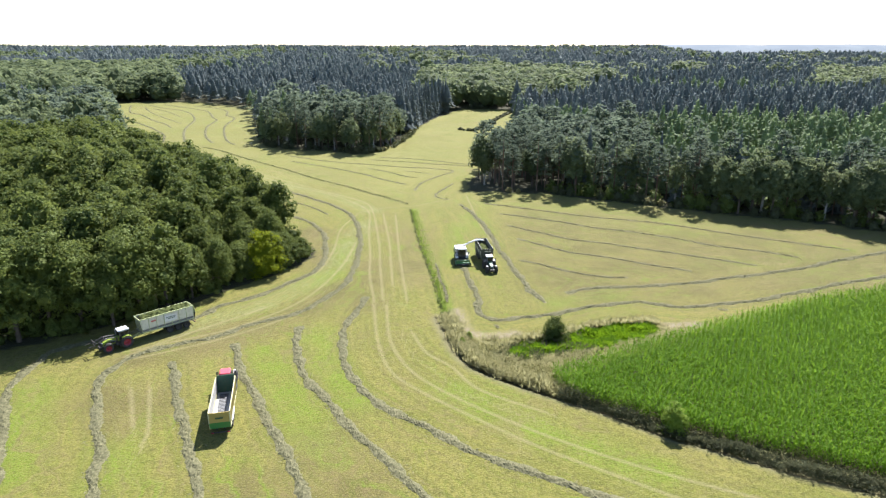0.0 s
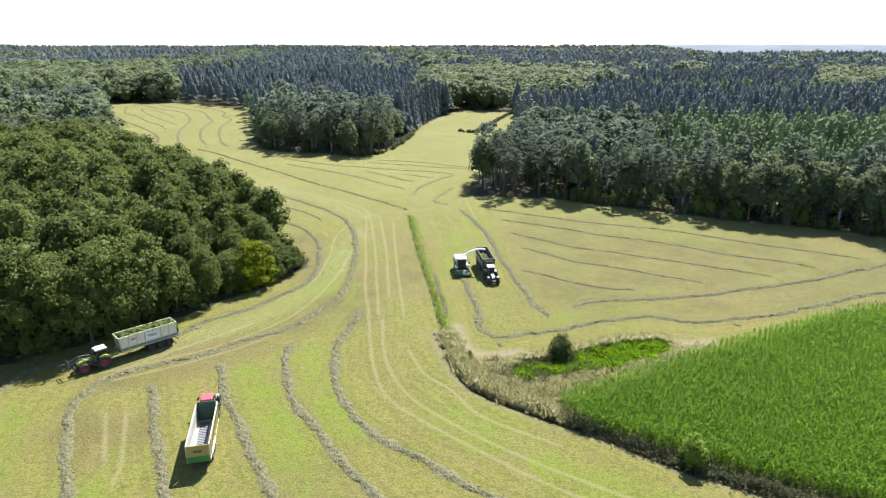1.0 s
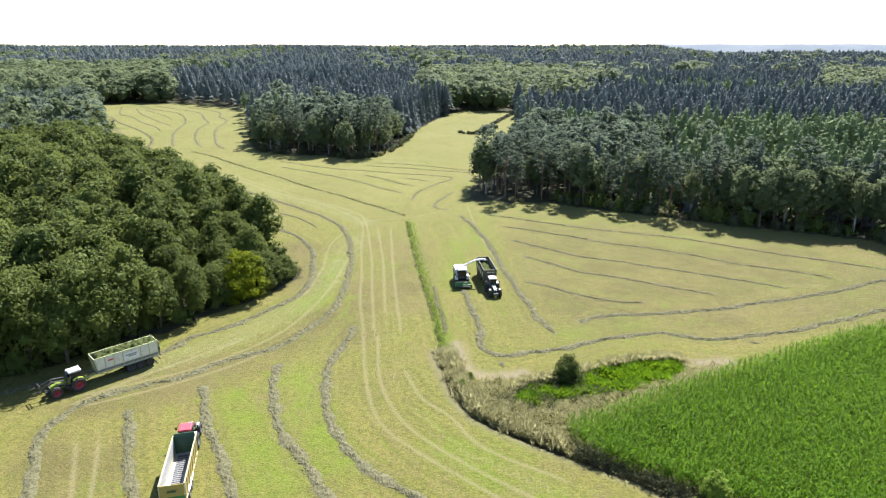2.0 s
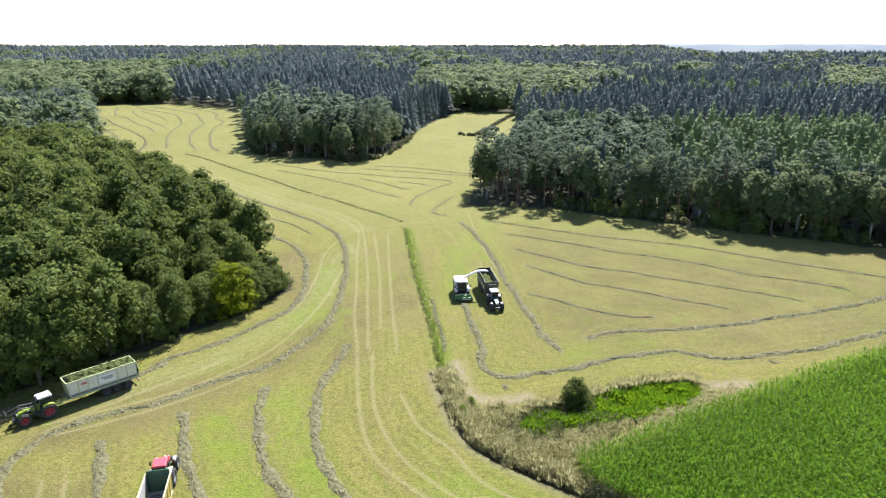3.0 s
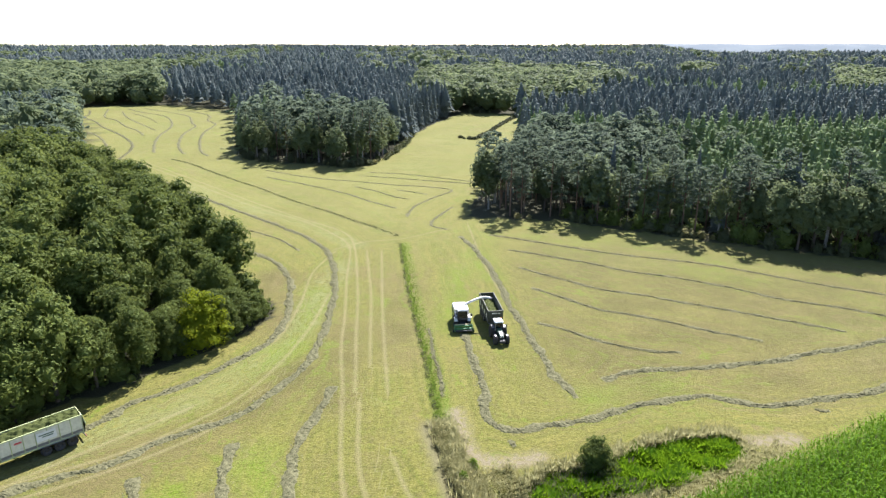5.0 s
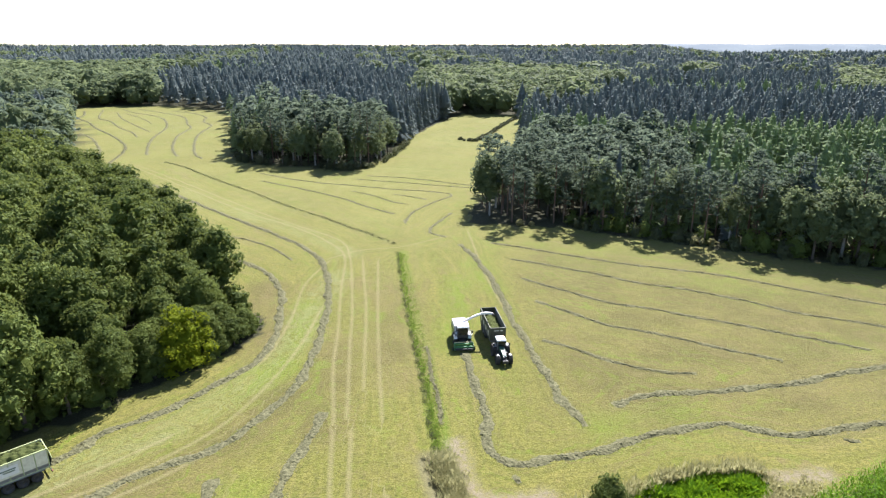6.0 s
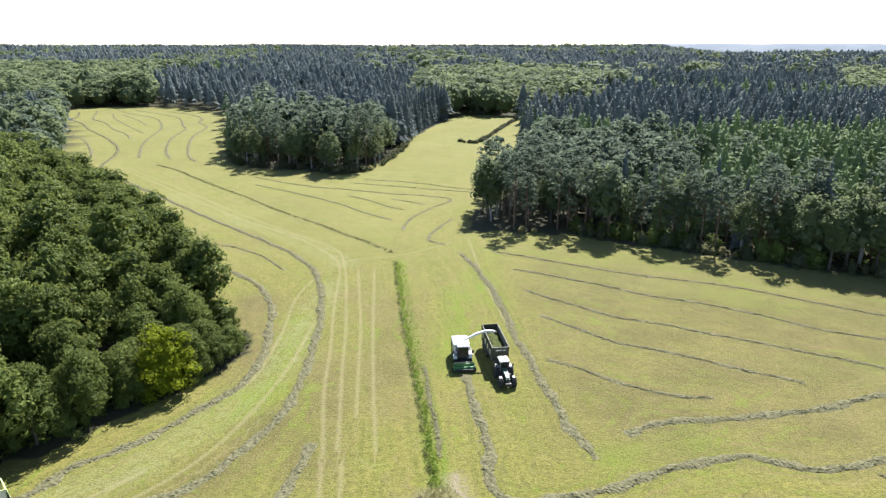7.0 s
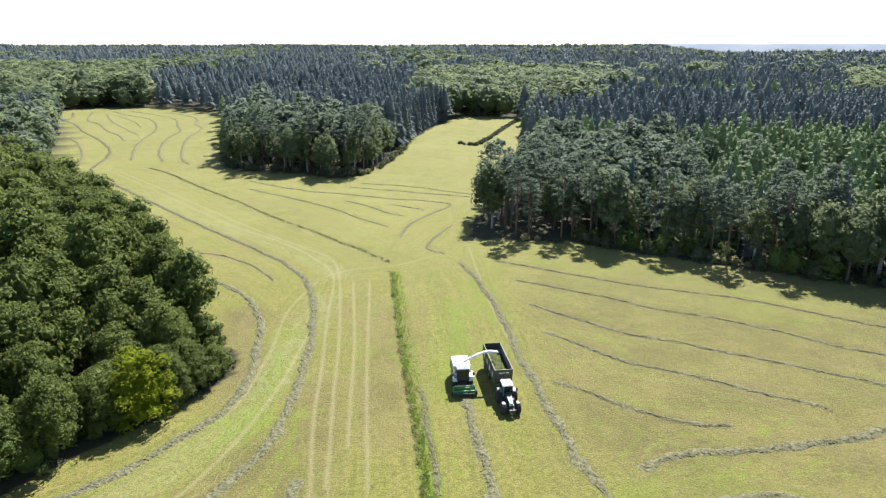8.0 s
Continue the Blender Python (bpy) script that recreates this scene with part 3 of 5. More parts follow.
def blob(centre, radii, seed=0, rings=5, sides=8):
    """The dense heart of a crown: a lumpy closed ball."""
    r = np.random.RandomState(seed)
    v = []
    for i in range(rings):
        a = math.pi * (0.06 + 0.88 * i / (rings - 1))
        for j in range(sides):
            b = 2 * math.pi * (j + 0.5 * (i % 2)) / sides
            v.append(np.array([math.sin(a) * math.cos(b), math.sin(a) * math.sin(b), math.cos(a)]) * np.array(radii) * r.uniform(0.8, 1.12) + np.array(centre))
    i = np.arange(rings - 1)[:, None] * sides
    j = np.arange(sides)[None, :]
    q = np.stack([i + j, i + (j + 1) % sides, i + sides + (j + 1) % sides, i + sides + j], -1).reshape(-1, 4)
    return np.array(v), q


def tube(p0, p1, r0, r1, sides=6):
    """A tapered limb."""
    p0, p1 = np.array(p0, float), np.array(p1, float)
    d = p1 - p0
    d /= np.linalg.norm(d) + 1e-9
    a = np.cross(d, (0.3, 0.9, 0.1))
    a /= np.linalg.norm(a) + 1e-9
    b = np.cross(d, a)
    t = np.arange(sides) * 2 * np.pi / sides
    ring = np.cos(t)[:, None] * a + np.sin(t)[:, None] * b
    v = np.vstack([p0 + ring * r0, p1 + ring * r1])
    i = np.arange(sides)
    q = np.stack([i, (i + 1) % sides, (i + 1) % sides + sides, i + sides], 1)
    return v, q


def weld(pieces):
    vs, qs, o = [], [], 0
    for v, q in pieces:
        vs.append(v)
        qs.append(q + o)
        o += len(v)
    return np.vstack(vs), np.vstack(qs)


def clump(c, radius, d, per, size, r, flat=0.75, up=0.35, noise=0.3, aspect=0.6, dense=True):
    """A spray of leaves on a limb's end: a small dense heart with leaves standing off its outer side."""
    e = r.normal(0, 1, (per, 3))
    e /= np.linalg.norm(e, axis=1)[:, None]
    e = e + 0.75 * d + np.array([0, 0, up])
    e /= np.linalg.norm(e, axis=1)[:, None] + 1e-9
    p = c + e * radius * r.uniform(0.82, 1.18, (per, 1)) * np.array([1, 1, flat])
    if not dense:
        return [leaf_cards(p, e * 0.9 + d * 0.3, size, r, aspect, noise)]
    heart = blob(c, (radius * 0.58, radius * 0.58, radius * 0.58 * flat), r.randint(9999), *((4, 6) if per > 14 else (3, 5)))
    return [leaf_cards(p, e * 0.9 + d * 0.3, size, r, aspect, noise), heart]


def broad_shape(seed, high, wide, low=0.12, clumps=34, per=16, size=0.42, heart=0.3, point=0.34):
    """Trunk and crown of a broad-leaved tree: clumps on limbs round a dark heart, an uneven outline."""
    r = np.random.RandomState(seed)
    zc, zr = high * (low + 1) / 2, high * (1 - low) / 2
    k = np.arange(clumps) + 0.5
    dz = 1 - 1.62 * k / clumps
    a = k * 2.39996 + r.uniform(-0.35, 0.35, clumps)
    d = np.c_[np.cos(a) * np.sqrt(1 - dz ** 2), np.sin(a) * np.sqrt(1 - dz ** 2), dz]
    lobes = 0.9 + 0.12 * np.sin(3 * a + seed) + r.normal(0, 0.13, clumps)
    c = d * lobes[:, None] * np.array([wide / 2, wide / 2, zr]) * 0.8 + np.array([0, 0, zc])
    c[:, :2] *= (1 - point * np.maximum(dz, 0))[:, None]
    pieces = [blob((0, 0, zc), (wide * heart, wide * heart, zr * (heart * 2 + 0.08)), seed, 5, 8)]
    for i in range(clumps):
        out = d[i] * np.array([1, 1, 0.6])
        pieces += clump(c[i], wide * r.uniform(0.115, 0.19), out, per, size, r, r.uniform(0.65, 1.0), 0.35, 0.5, 0.5)
    wood = [tube((0, 0, -0.3), (0, 0, high * 0.44), high * 0.022, high * 0.015), tube((0, 0, high * 0.44), (0.1, 0.1, high * 0.82), high * 0.015, high * 0.004)]
    for k in range(6):
        wood.append(tube((0, 0, high * (0.22 + 0.07 * k)), c[clumps - 1 - k * clumps // 7], high * 0.008, high * 0.002, 5))
    return weld(pieces), weld(wood)


def boughs(r, high, slim, low, layers, arms, droop, sprays, blunt=0.85, stem=0.45, fine=1.0):
    """Whorls of flat boughs on a straight stem, each a fan of pointed sprays, over a dark inner cone."""
    at, tip, wide = [], [], []
    for k in range(layers):
        f = k / (layers - 1)
        z = low + (0.97 - low) * f ** 0.92
        reach = slim * (1 - f) ** blunt * r.uniform(0.88, 1.12) + 0.01
        m = max(4, int(arms * (1 - 0.4 * f)))
        for j in range(m):
            a = 6.283 * (j + r.uniform(-0.28, 0.28)) / m + k * 0.77
            rr, dr = reach * r.uniform(0.65, 1.2), droop + r.uniform(-0.4, 0.4)
            zz = z + r.normal(0, 0.5) * (0.97 - low) / layers
            for s in range(sprays):
                b = a + (s - (sprays - 1) / 2) * 0.42 + r.normal(0, 0.06)
                ln = rr * (1.0 if s == (sprays - 1) / 2 else 0.8)
                out = np.array([math.cos(b), math.sin(b), 0])
                at.append(out * ln * 0.12 + np.array([0, 0, zz + 0.012]))
                tip.append(out * ln + np.array([0, 0, zz - dr * ln]))
                wide.append(ln * 2.0 / m * (1.0 if sprays == 1 else 0.62) * fine)
    at, tip, wide = np.array(at), np.array(tip), np.array(wide)
    way = tip - at
    side = np.cross(way, (0, 0, 1.0))
    side /= np.linalg.norm(side, axis=1)[:, None] + 1e-9
    mid = at + way * 0.58 + np.c_[np.zeros((len(at), 2)), r.uniform(-0.25, 0.35, len(at)) * wide]
    sag = np.c_[np.zeros((len(at), 2)), wide * 0.9]
    v = np.stack([at, mid - side * wide[:, None] - sag, tip, mid + side * wide[:, None] - sag], 1).reshape(-1, 3)
    pieces = [(v, np.arange(len(v)).reshape(-1, 4)), tube((0, 0, low + 0.02), (0, 0, 0.94), slim * stem, 0.008, 6)]
    v, q = weld(pieces)
    return v * high, q


def spruce_shape(seed, high, wide, low=0.08, layers=15, arms=8, droop=0.65):
    """A spruce: drooping whorls down to the ground."""
    return boughs(np.random.RandomState(seed), high, wide / high / 2, low, layers, arms, droop, 3, 0.85, 0.65), tube((0, 0, -0.3), (0, 0, high * 0.97), high * 0.014 + 0.04, 0.02)


def larch_shape(seed, high, wide, low=0.14, layers=12, arms=8):
    """A light conifer with rising, feathery boughs."""
    return boughs(np.random.RandomState(seed), high, wide / high / 2, low, layers, arms, 0.35, 3, 0.8, 0.6, 0.8), tube((0, 0, -0.3), (0, 0, high * 0.97), high * 0.014 + 0.04, 0.02)


def pine_shape(seed, high, wide, bare=0.5, clumps=22, per=20, size=0.36):
    """A tall bare stem under an open crown of flat needle pads."""
    r = np.random.RandomState(seed)
    a = np.arange(clumps) * 2.39996 + r.uniform(-0.5, 0.5, clumps)
    f = (np.arange(clumps) + r.uniform(0, 1, clumps)) / clumps
    z = high * (bare + (0.96 - bare) * f)
    reach = wide / 2 * (1 - f ** 1.8) ** 0.6 * (0.65 + 0.35 * np.minimum(f * 3, 1)) * r.uniform(0.45, 1.0, clumps)
    c = np.c_[np.cos(a) * reach, np.sin(a) * reach, z]
    pieces = []
    for k in range(clumps):
        pieces += clump(c[k], wide * r.uniform(0.11, 0.2), np.array([math.cos(a[k]) * 0.5, math.sin(a[k]) * 0.5, 0.2]), per, size, r, 0.5, 0.6, 0.45, 0.45)
    wood = [tube((0, 0, -0.3), (0, 0, high * 0.6), high * 0.013, high * 0.009), tube((0, 0, high * 0.6), (0.15, 0, high * 0.93), high * 0.009, 0.03)]
    for k in range(9):
        wood.append(tube((0, 0, z[k] - 0.6), c[k], 0.06, 0.025, 4))
    for k in range(7):
        b = r.uniform(0, 6.28)
        zz = high * r.uniform(0.2, bare)
        wood.append(tube((0, 0, zz), (math.cos(b) * 1.0, math.sin(b) * 1.0, zz + 0.2), 0.035, 0.01, 4))
    return weld(pieces), weld(wood)


def tree(name, shape, leaf, bark, label, category):
    """A tree as a thing with trunk and crown; made once, then copied."""
    base = tagged(new(name), label, category)
    (lv, lq), (wv, wq) = shape
    part("trunk", mesh_np("trunk", wv, wq, bark, smooth=True), bark, base)
    part("crown", mesh_np("crown", lv, lq, leaf), leaf, base)
    return base


def scatter(cell, box, seed, jitter=0.42):
    """A jittered grid of places in a box."""
    r = np.random.RandomState(seed)
    gx, gy = np.meshgrid(np.arange(box[0], box[2], cell), np.arange(box[1], box[3], cell))
    gx, gy = gx.ravel(), gy.ravel()
    return gx + r.uniform(-jitter, jitter, len(gx)) * cell, gy + r.uniform(-jitter, jitter, len(gy)) * cell


KINDS = {
    "broadleaf_tree": [broad_shape(s, 12.8, 7.2, 0.0, 40, 34, 0.27, 0.24, 0.48) for s in (1, 2, 3, 4)],
    "near_tree": [broad_shape(s, h, w, 0.0, 46, 54, 0.235, 0.24, 0.42) for s, h, w in ((14, 12.5, 8.6), (15, 11.5, 7.6), (16, 13.5, 9.2))],
    "oak_tree": [broad_shape(s, 12.5, 7.4, 0.12, 44, 18, 0.30) for s in (17, 18, 19)],
    "inner_tree": [broad_shape(s, 13.0, 7.0, 0.3, 28, 30, 0.28, 0.24, 0.5) for s in (5, 6, 7)],
    "lime_tree": [broad_shape(9, 9.5, 8.2, -0.25, 46, 60, 0.2)],
    "birch_tree": [broad_shape(s, 14, 5.4, 0.06, 36, 18, 0.27, 0.2) for s in (11, 12)],
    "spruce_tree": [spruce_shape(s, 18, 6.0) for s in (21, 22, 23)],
    "larch_tree": [larch_shape(s, 16, 6.4) for s in (31, 32)],
    "pine_tree": [pine_shape(s, h, w, bare, 30, 20, 0.27) for s, h, w, bare in ((41, 17, 7.6, 0.42), (42, 15.5, 6.8, 0.3), (43, 18.5, 7.2, 0.5))],
    "shrub": [broad_shape(s, 4, 4.6, -0.45, 10, 12, 0.32) for s in (51, 52)],
    "edge_shrub": [broad_shape(s, 3, 3.6, -0.4, 10, 14, 0.26) for s in (55, 56)],
    "hazel_shrub": [broad_shape(s, 4.6, 5.0, -0.45, 12, 16, 0.27) for s in (53, 54)],
}
LOOK = {
    "broadleaf_tree": (LEAF_BROAD, BARK, "dense green broad-leaved tree at the edge of the meadow", "tree"),
    "near_tree": (LEAF_BROAD, BARK, "dense green broad-leaved tree at the foot of the grove", "tree"),
    "oak_tree": (LEAF_OAK, BARK, "olive green broad-leaved tree at the rim of the trees", "tree"),
    "inner_tree": (LEAF_BROAD, BARK, "green broad-leaved tree inside the grove", "tree"),
    "lime_tree": (LEAF_LIME, BARK, "low bushy tree with bright yellow-green leaves", "tree"),
    "birch_tree": (LEAF_BIRCH, BARK_BIRCH, "slender birch tree with a pale trunk and light leaves", "tree"),
    "spruce_tree": (LEAF_SPRUCE_HAZE, BARK, "tall spruce tree in the wood, its needles blued with haze", "tree"),
    "larch_tree": (LEAF_LARCH, BARK, "light green conifer with upswept boughs", "tree"),
    "pine_tree": (LEAF_PINE, BARK_PINE, "tall pine tree with a bare reddish trunk", "tree"),
    "edge_shrub": (LEAF_WEED, BARK, "low pale green shrub between the meadow and the wood", "shrub"),
    "hazel_shrub": (LEAF_BROAD, BARK, "dark green leafy shrub at the foot of the grove", "shrub"),
    "shrub": (LEAF_DOCK, BARK, "low leafy shrub at the edge of the wood", "shrub"),
}
MODELS = {}
GROUPS = {"edge_shrub": "edge shrubs", "oak_tree": "oaks", "inner_tree": "grove trees", "near_tree": "broadleaf trees", "broadleaf_tree": "broadleaf trees", "lime_tree": "lime trees", "birch_tree": "birches", "spruce_tree": "spruces", "larch_tree": "larches", "pine_tree": "pines", "shrub": "shrubs", "hazel_shrub": "hazel shrubs"}


def plant(kind, x, y, scale, squash, turn, z=0.0):
    """Sets one tree of a kind, copying the first of its shape."""
    pick = int(turn * 7.7) % len(KINDS[kind])
    m = pose(x, y, z, 0, 0, turn)
    if (kind, pick) not in MODELS:
        ob = tree("broadleaf_tree" if kind in ("inner_tree", "near_tree") else kind, KINDS[kind][pick], *LOOK[kind])
        ob["group"] = GROUPS[kind]
        MODELS[(kind, pick)] = ob
        ob.matrix_basis = m
    else:
        ob = copy_thing(MODELS[(kind, pick)], m)
    ob.scale = (scale * squash, scale * squash, scale)
    return ob


# the grove: broad-leaved, lower towards its rim
rt = np.random.RandomState(5)
GROVE = GROVE_EDGE + [(-190, 250), (-190, 60)]
gx, gy = scatter(6.5, (-150, 60, -26, 258), 51)
keep = inside(gx, gy, GROVE) & (gx > -0.78 * gy - 2)
gx, gy = gx[keep], gy[keep]
rim = line_distance(gx, gy, GROVE_EDGE)
for x, y, d in zip(gx, gy, rim):
    if d < (6.0 if y < 136 else 0.3) or math.hypot(x + 38.3, y - 127.5) < 5.0 or math.hypot(x + 35.6, y - 133.5) < 3.6:
        continue
    grow = ((1.13 + 0.16 * min(d / 12, 1)) if y < 121 else (0.84 + 0.36 * min(d / 12, 1))) * rt.uniform(0.74, 1.22) * (1.22 if y > 152 else (0.66 if d < 8 else 0.8) if x > -50 and y > 120 else 1.0)
    plant("inner_tree" if d > 20 else "near_tree" if d < 12 and y < 142 else "broadleaf_tree", x, y, grow, rt.uniform(0.9, 1.15), rt.uniform(0, 360))
# its front rank, leafy down to the ground
rank = smooth_line(GROVE_EDGE[:5], 5.2)
for (x, y), (tx, ty) in zip(rank, np.gradient(rank, axis=0)):
    n = math.hypot(tx, ty)
    inset = 2.4 if y < 118 else 4.4
    x, y = x - ty / n * inset, y + tx / n * inset
    if y > 80 and math.hypot(x + 38.3, y - 127.5) > 4.2:
        plant("near_tree", x + rt.normal(0, 0.5), y + rt.normal(0, 0.5), rt.uniform(0.85, 1.18) * (1.34 if y < 112 else 0.98 if y < 121 else 0.62), rt.uniform(0.95, 1.15), rt.uniform(0, 360))
plant("lime_tree", -38.3, 127.5, 0.98, 1.15, 40)
for x, y, s in ((-34.6, 131.4, 0.36), (-36.6, 133.6, 0.5), (-33.2, 134.8, 0.4), (-35.6, 137.2, 0.52), (-41.6, 124.2, 0.5), (-43.4, 128.5, 0.62), (-32.6, 138.6, 0.42)):
    plant("near_tree", x, y, s, 1.35, x * 53)

# the wood's front ranks beside the mown field, and the wedge of wood in the middle
fx, fy = scatter(5.0, (-100, 150, 150, 345), 61)
d = line_distance(fx, fy, FIELD)
keep = ~inside(fx, fy, FIELD) & (d > 1.2) & (fx > -98) & (np.abs(fx) < 0.74 * fy + 8)
front_right = keep & (d > 2.0) & (fx > 5) & (d < 22) & (fy < 245)
front_mid = keep & (fx < 0) & (fy > 270) & (fy < 330) & (d < 16)
for x, y, dd in zip(fx[front_right], fy[front_right], d[front_right]):
    q = rt.uniform()
    if x < 45:
        kind = "pine_tree" if q < 0.82 else "birch_tree" if q < 0.88 else "oak_tree"
    elif dd < 9:
        kind = "birch_tree" if q < 0.12 else "oak_tree" if q < (0.25 if x < 75 else 0.72) else "pine_tree"
    else:
        kind = "larch_tree" if q < 0.5 else "pine_tree" if q < 0.75 else "spruce_tree"
    s = rt.uniform(0.85, 1.15) * (1.26 if kind == "oak_tree" else 1.05) * (1.12 if x > 75 else 1.0)
    plant(kind, x, y, s, rt.uniform(0.85, 1.1), rt.uniform(0, 360))
for x, y, dd in zip(fx[front_mid], fy[front_mid], d[front_mid]):
    q = rt.uniform()
    kind = "birch_tree" if q < 0.34 else "pine_tree" if q < 0.66 else "oak_tree" if q < 0.78 else "larch_tree"
    plant(kind, x, y, rt.uniform(1.05, 1.35), rt.uniform(0.8, 1.05), rt.uniform(0, 360))

# shrubs under the rims, just inside the edge of the woods
def shrub_line(line, inset, chance, tall=1.0, kind="shrub"):
    t = np.gradient(line, axis=0)
    t /= np.hypot(*t.T)[:, None]
    for (x, y), (tx, ty) in zip(line, t):
        if y > 82 and rt.uniform() < chance:
            o = inset + rt.normal(0, 0.6)
            plant(kind, x - ty * o, y + tx * o, rt.uniform(0.5, 1.05) * tall, rt.uniform(0.9, 1.2), rt.uniform(0, 360))


shrub_line(smooth_line(FIELD[1:10], 2.6), 2.9, 0.95, 1.0, "hazel_shrub")
shrub_line(smooth_line(FIELD[37:46], 2.6), 1.6, 0.5, 1.0)
shrub_line(smooth_line(FIELD[37:46], 3.4), 3.8, 0.8, 1.3, "hazel_shrub")
shrub_line(smooth_line(FIELD[20:27], 4.0), 2.0, 0.9, 1.2)
for x, y in smooth_line([(-30, 288), (-24, 304), (-21, 322), (-18.5, 345), (-15, 368)], 2.6):
    plant("edge_shrub", x + rt.normal(0.8, 0.8), y, rt.uniform(0.5, 0.95), rt.uniform(1.0, 1.4), rt.uniform(0, 360))

# a stand of tall spruces along the narrow meadow
for x, y in smooth_line([(-19, 352), (-13, 392), (-5, 432), (5, 470)], 4.6):
    for o in (2.0, 6.0, 10.5):
        plant("spruce_tree", x - o + rt.normal(0, 0.7), y + rt.normal(0, 0.9), rt.uniform(1.05, 1.4), rt.uniform(0.85, 1.0), rt.uniform(0, 360))


# ---- the wider woods ----
def light_shapes(kind, fine, seeds):
    """Trees one unit high for the wider woods; fine runs from 3 for the nearest down to 0 on the horizon."""
    out = []
    for s in seeds:
        r = np.random.RandomState(s)
        if kind in ("spruce", "larch"):
            layers, arms, sprays = ((4, 5, 1), (6, 6, 1), (8, 7, 1), (11, 7, 3))[fine]
            low = (0.45, 0.38, 0.25, 0.1)[fine]
            if kind == "spruce":
                out.append(boughs(r, 1.0, 0.165 * (1 - low * 0.35), low, layers, arms, 0.6, sprays, 0.8, 0.72))
            else:
                out.append(boughs(r, 1.0, 0.2 * (1 - low * 0.25), low, layers, arms, 0.4, sprays, 0.75, 0.66, 0.8))
            continue
        clumps, per, size = ((6, 7, 0.07), (9, 10, 0.055), (9, 10, 0.056), (14, 13, 0.042))[fine]
        a = np.arange(clumps) * 2.39996 + r.uniform(-0.4, 0.4, clumps)
        pieces = []
        if kind == "pine":
            f = (np.arange(clumps) + r.uniform(0, 1, clumps)) / clumps
            low = 0.45 if fine > 1 else 0.6
            reach = 0.2 * (1 - f ** 2.2) ** 0.6 * r.uniform(0.55, 1.0, clumps)
            c = np.c_[np.cos(a) * reach, np.sin(a) * reach, low + (0.95 - low) * f]
            for k in range(clumps):
                pieces += clump(c[k], r.uniform(0.05, 0.085) * (1 + 0.25 * (3 - fine)), np.array([math.cos(a[k]) * 0.5, math.sin(a[k]) * 0.5, 0.25]), per, size, r, 0.65, 0.5, 0.4, 0.5)
            pieces.append(tube((0, 0, 0.0), (0, 0, 0.9), 0.012, 0.006, 4))
        else:
            dz = 1 - 1.35 * (np.arange(clumps) + 0.5) / clumps
            d = np.c_[np.cos(a) * np.sqrt(1 - dz ** 2), np.sin(a) * np.sqrt(1 - dz ** 2), dz]
            c = d * r.uniform(0.8, 1.1, (clumps, 1)) * np.array([0.2, 0.2, 0.32]) + np.array([0, 0, 0.58])
            pieces.append(blob((0, 0, 0.52), (0.2, 0.2, 0.38) if fine > 1 else (0.225, 0.225, 0.41), s, 5, 7))
            for k in range(clumps):
                pieces += clump(c[k], r.uniform(0.075, 0.115) * (1 + 0.2 * (3 - fine)), d[k], per, size, r, 0.85, 0.35, 0.3, 0.6, fine > 1)
        out.append(weld(pieces))
    return out


def wood_of(name, x, y, z, high, wide, shapes, leaf, label, seed):
    """Many trees too far to pick apart, as one mesh."""
    r = np.random.RandomState(seed)
    vs, qs, tint, o = [], [], [], 0
    pick = r.randint(0, len(shapes), len(x))
    for k, (sv, sq) in enumerate(shapes):
        i = np.where(pick == k)[0]
        if not len(i):
            continue
        a = r.uniform(0, 6.283, len(i))
        c, s = np.cos(a)[:, None], np.sin(a)[:, None]
        h, w = high[i][:, None], (high[i] * wide[i])[:, None]
        v = np.stack([(sv[:, 0] * c - sv[:, 1] * s) * w + x[i][:, None], (sv[:, 0] * s + sv[:, 1] * c) * w + y[i][:, None],
                      sv[:, 2] * h + z[i][:, None]], -1)
        vs.append(v.reshape(-1, 3))
        qs.append((sq[None] + (np.arange(len(i)) * len(sv))[:, None, None] + o).reshape(-1, 4))
        tint.append(np.repeat(r.uniform(0, 1, len(i)), len(sv)))
        o += len(i) * len(sv)
    if vs:
        me = mesh_np(name, np.vstack(vs), np.vstack(qs), leaf, [("tint", np.concatenate(tint))])
        tagged(new(name, me), label, "wood", kind="stuff")


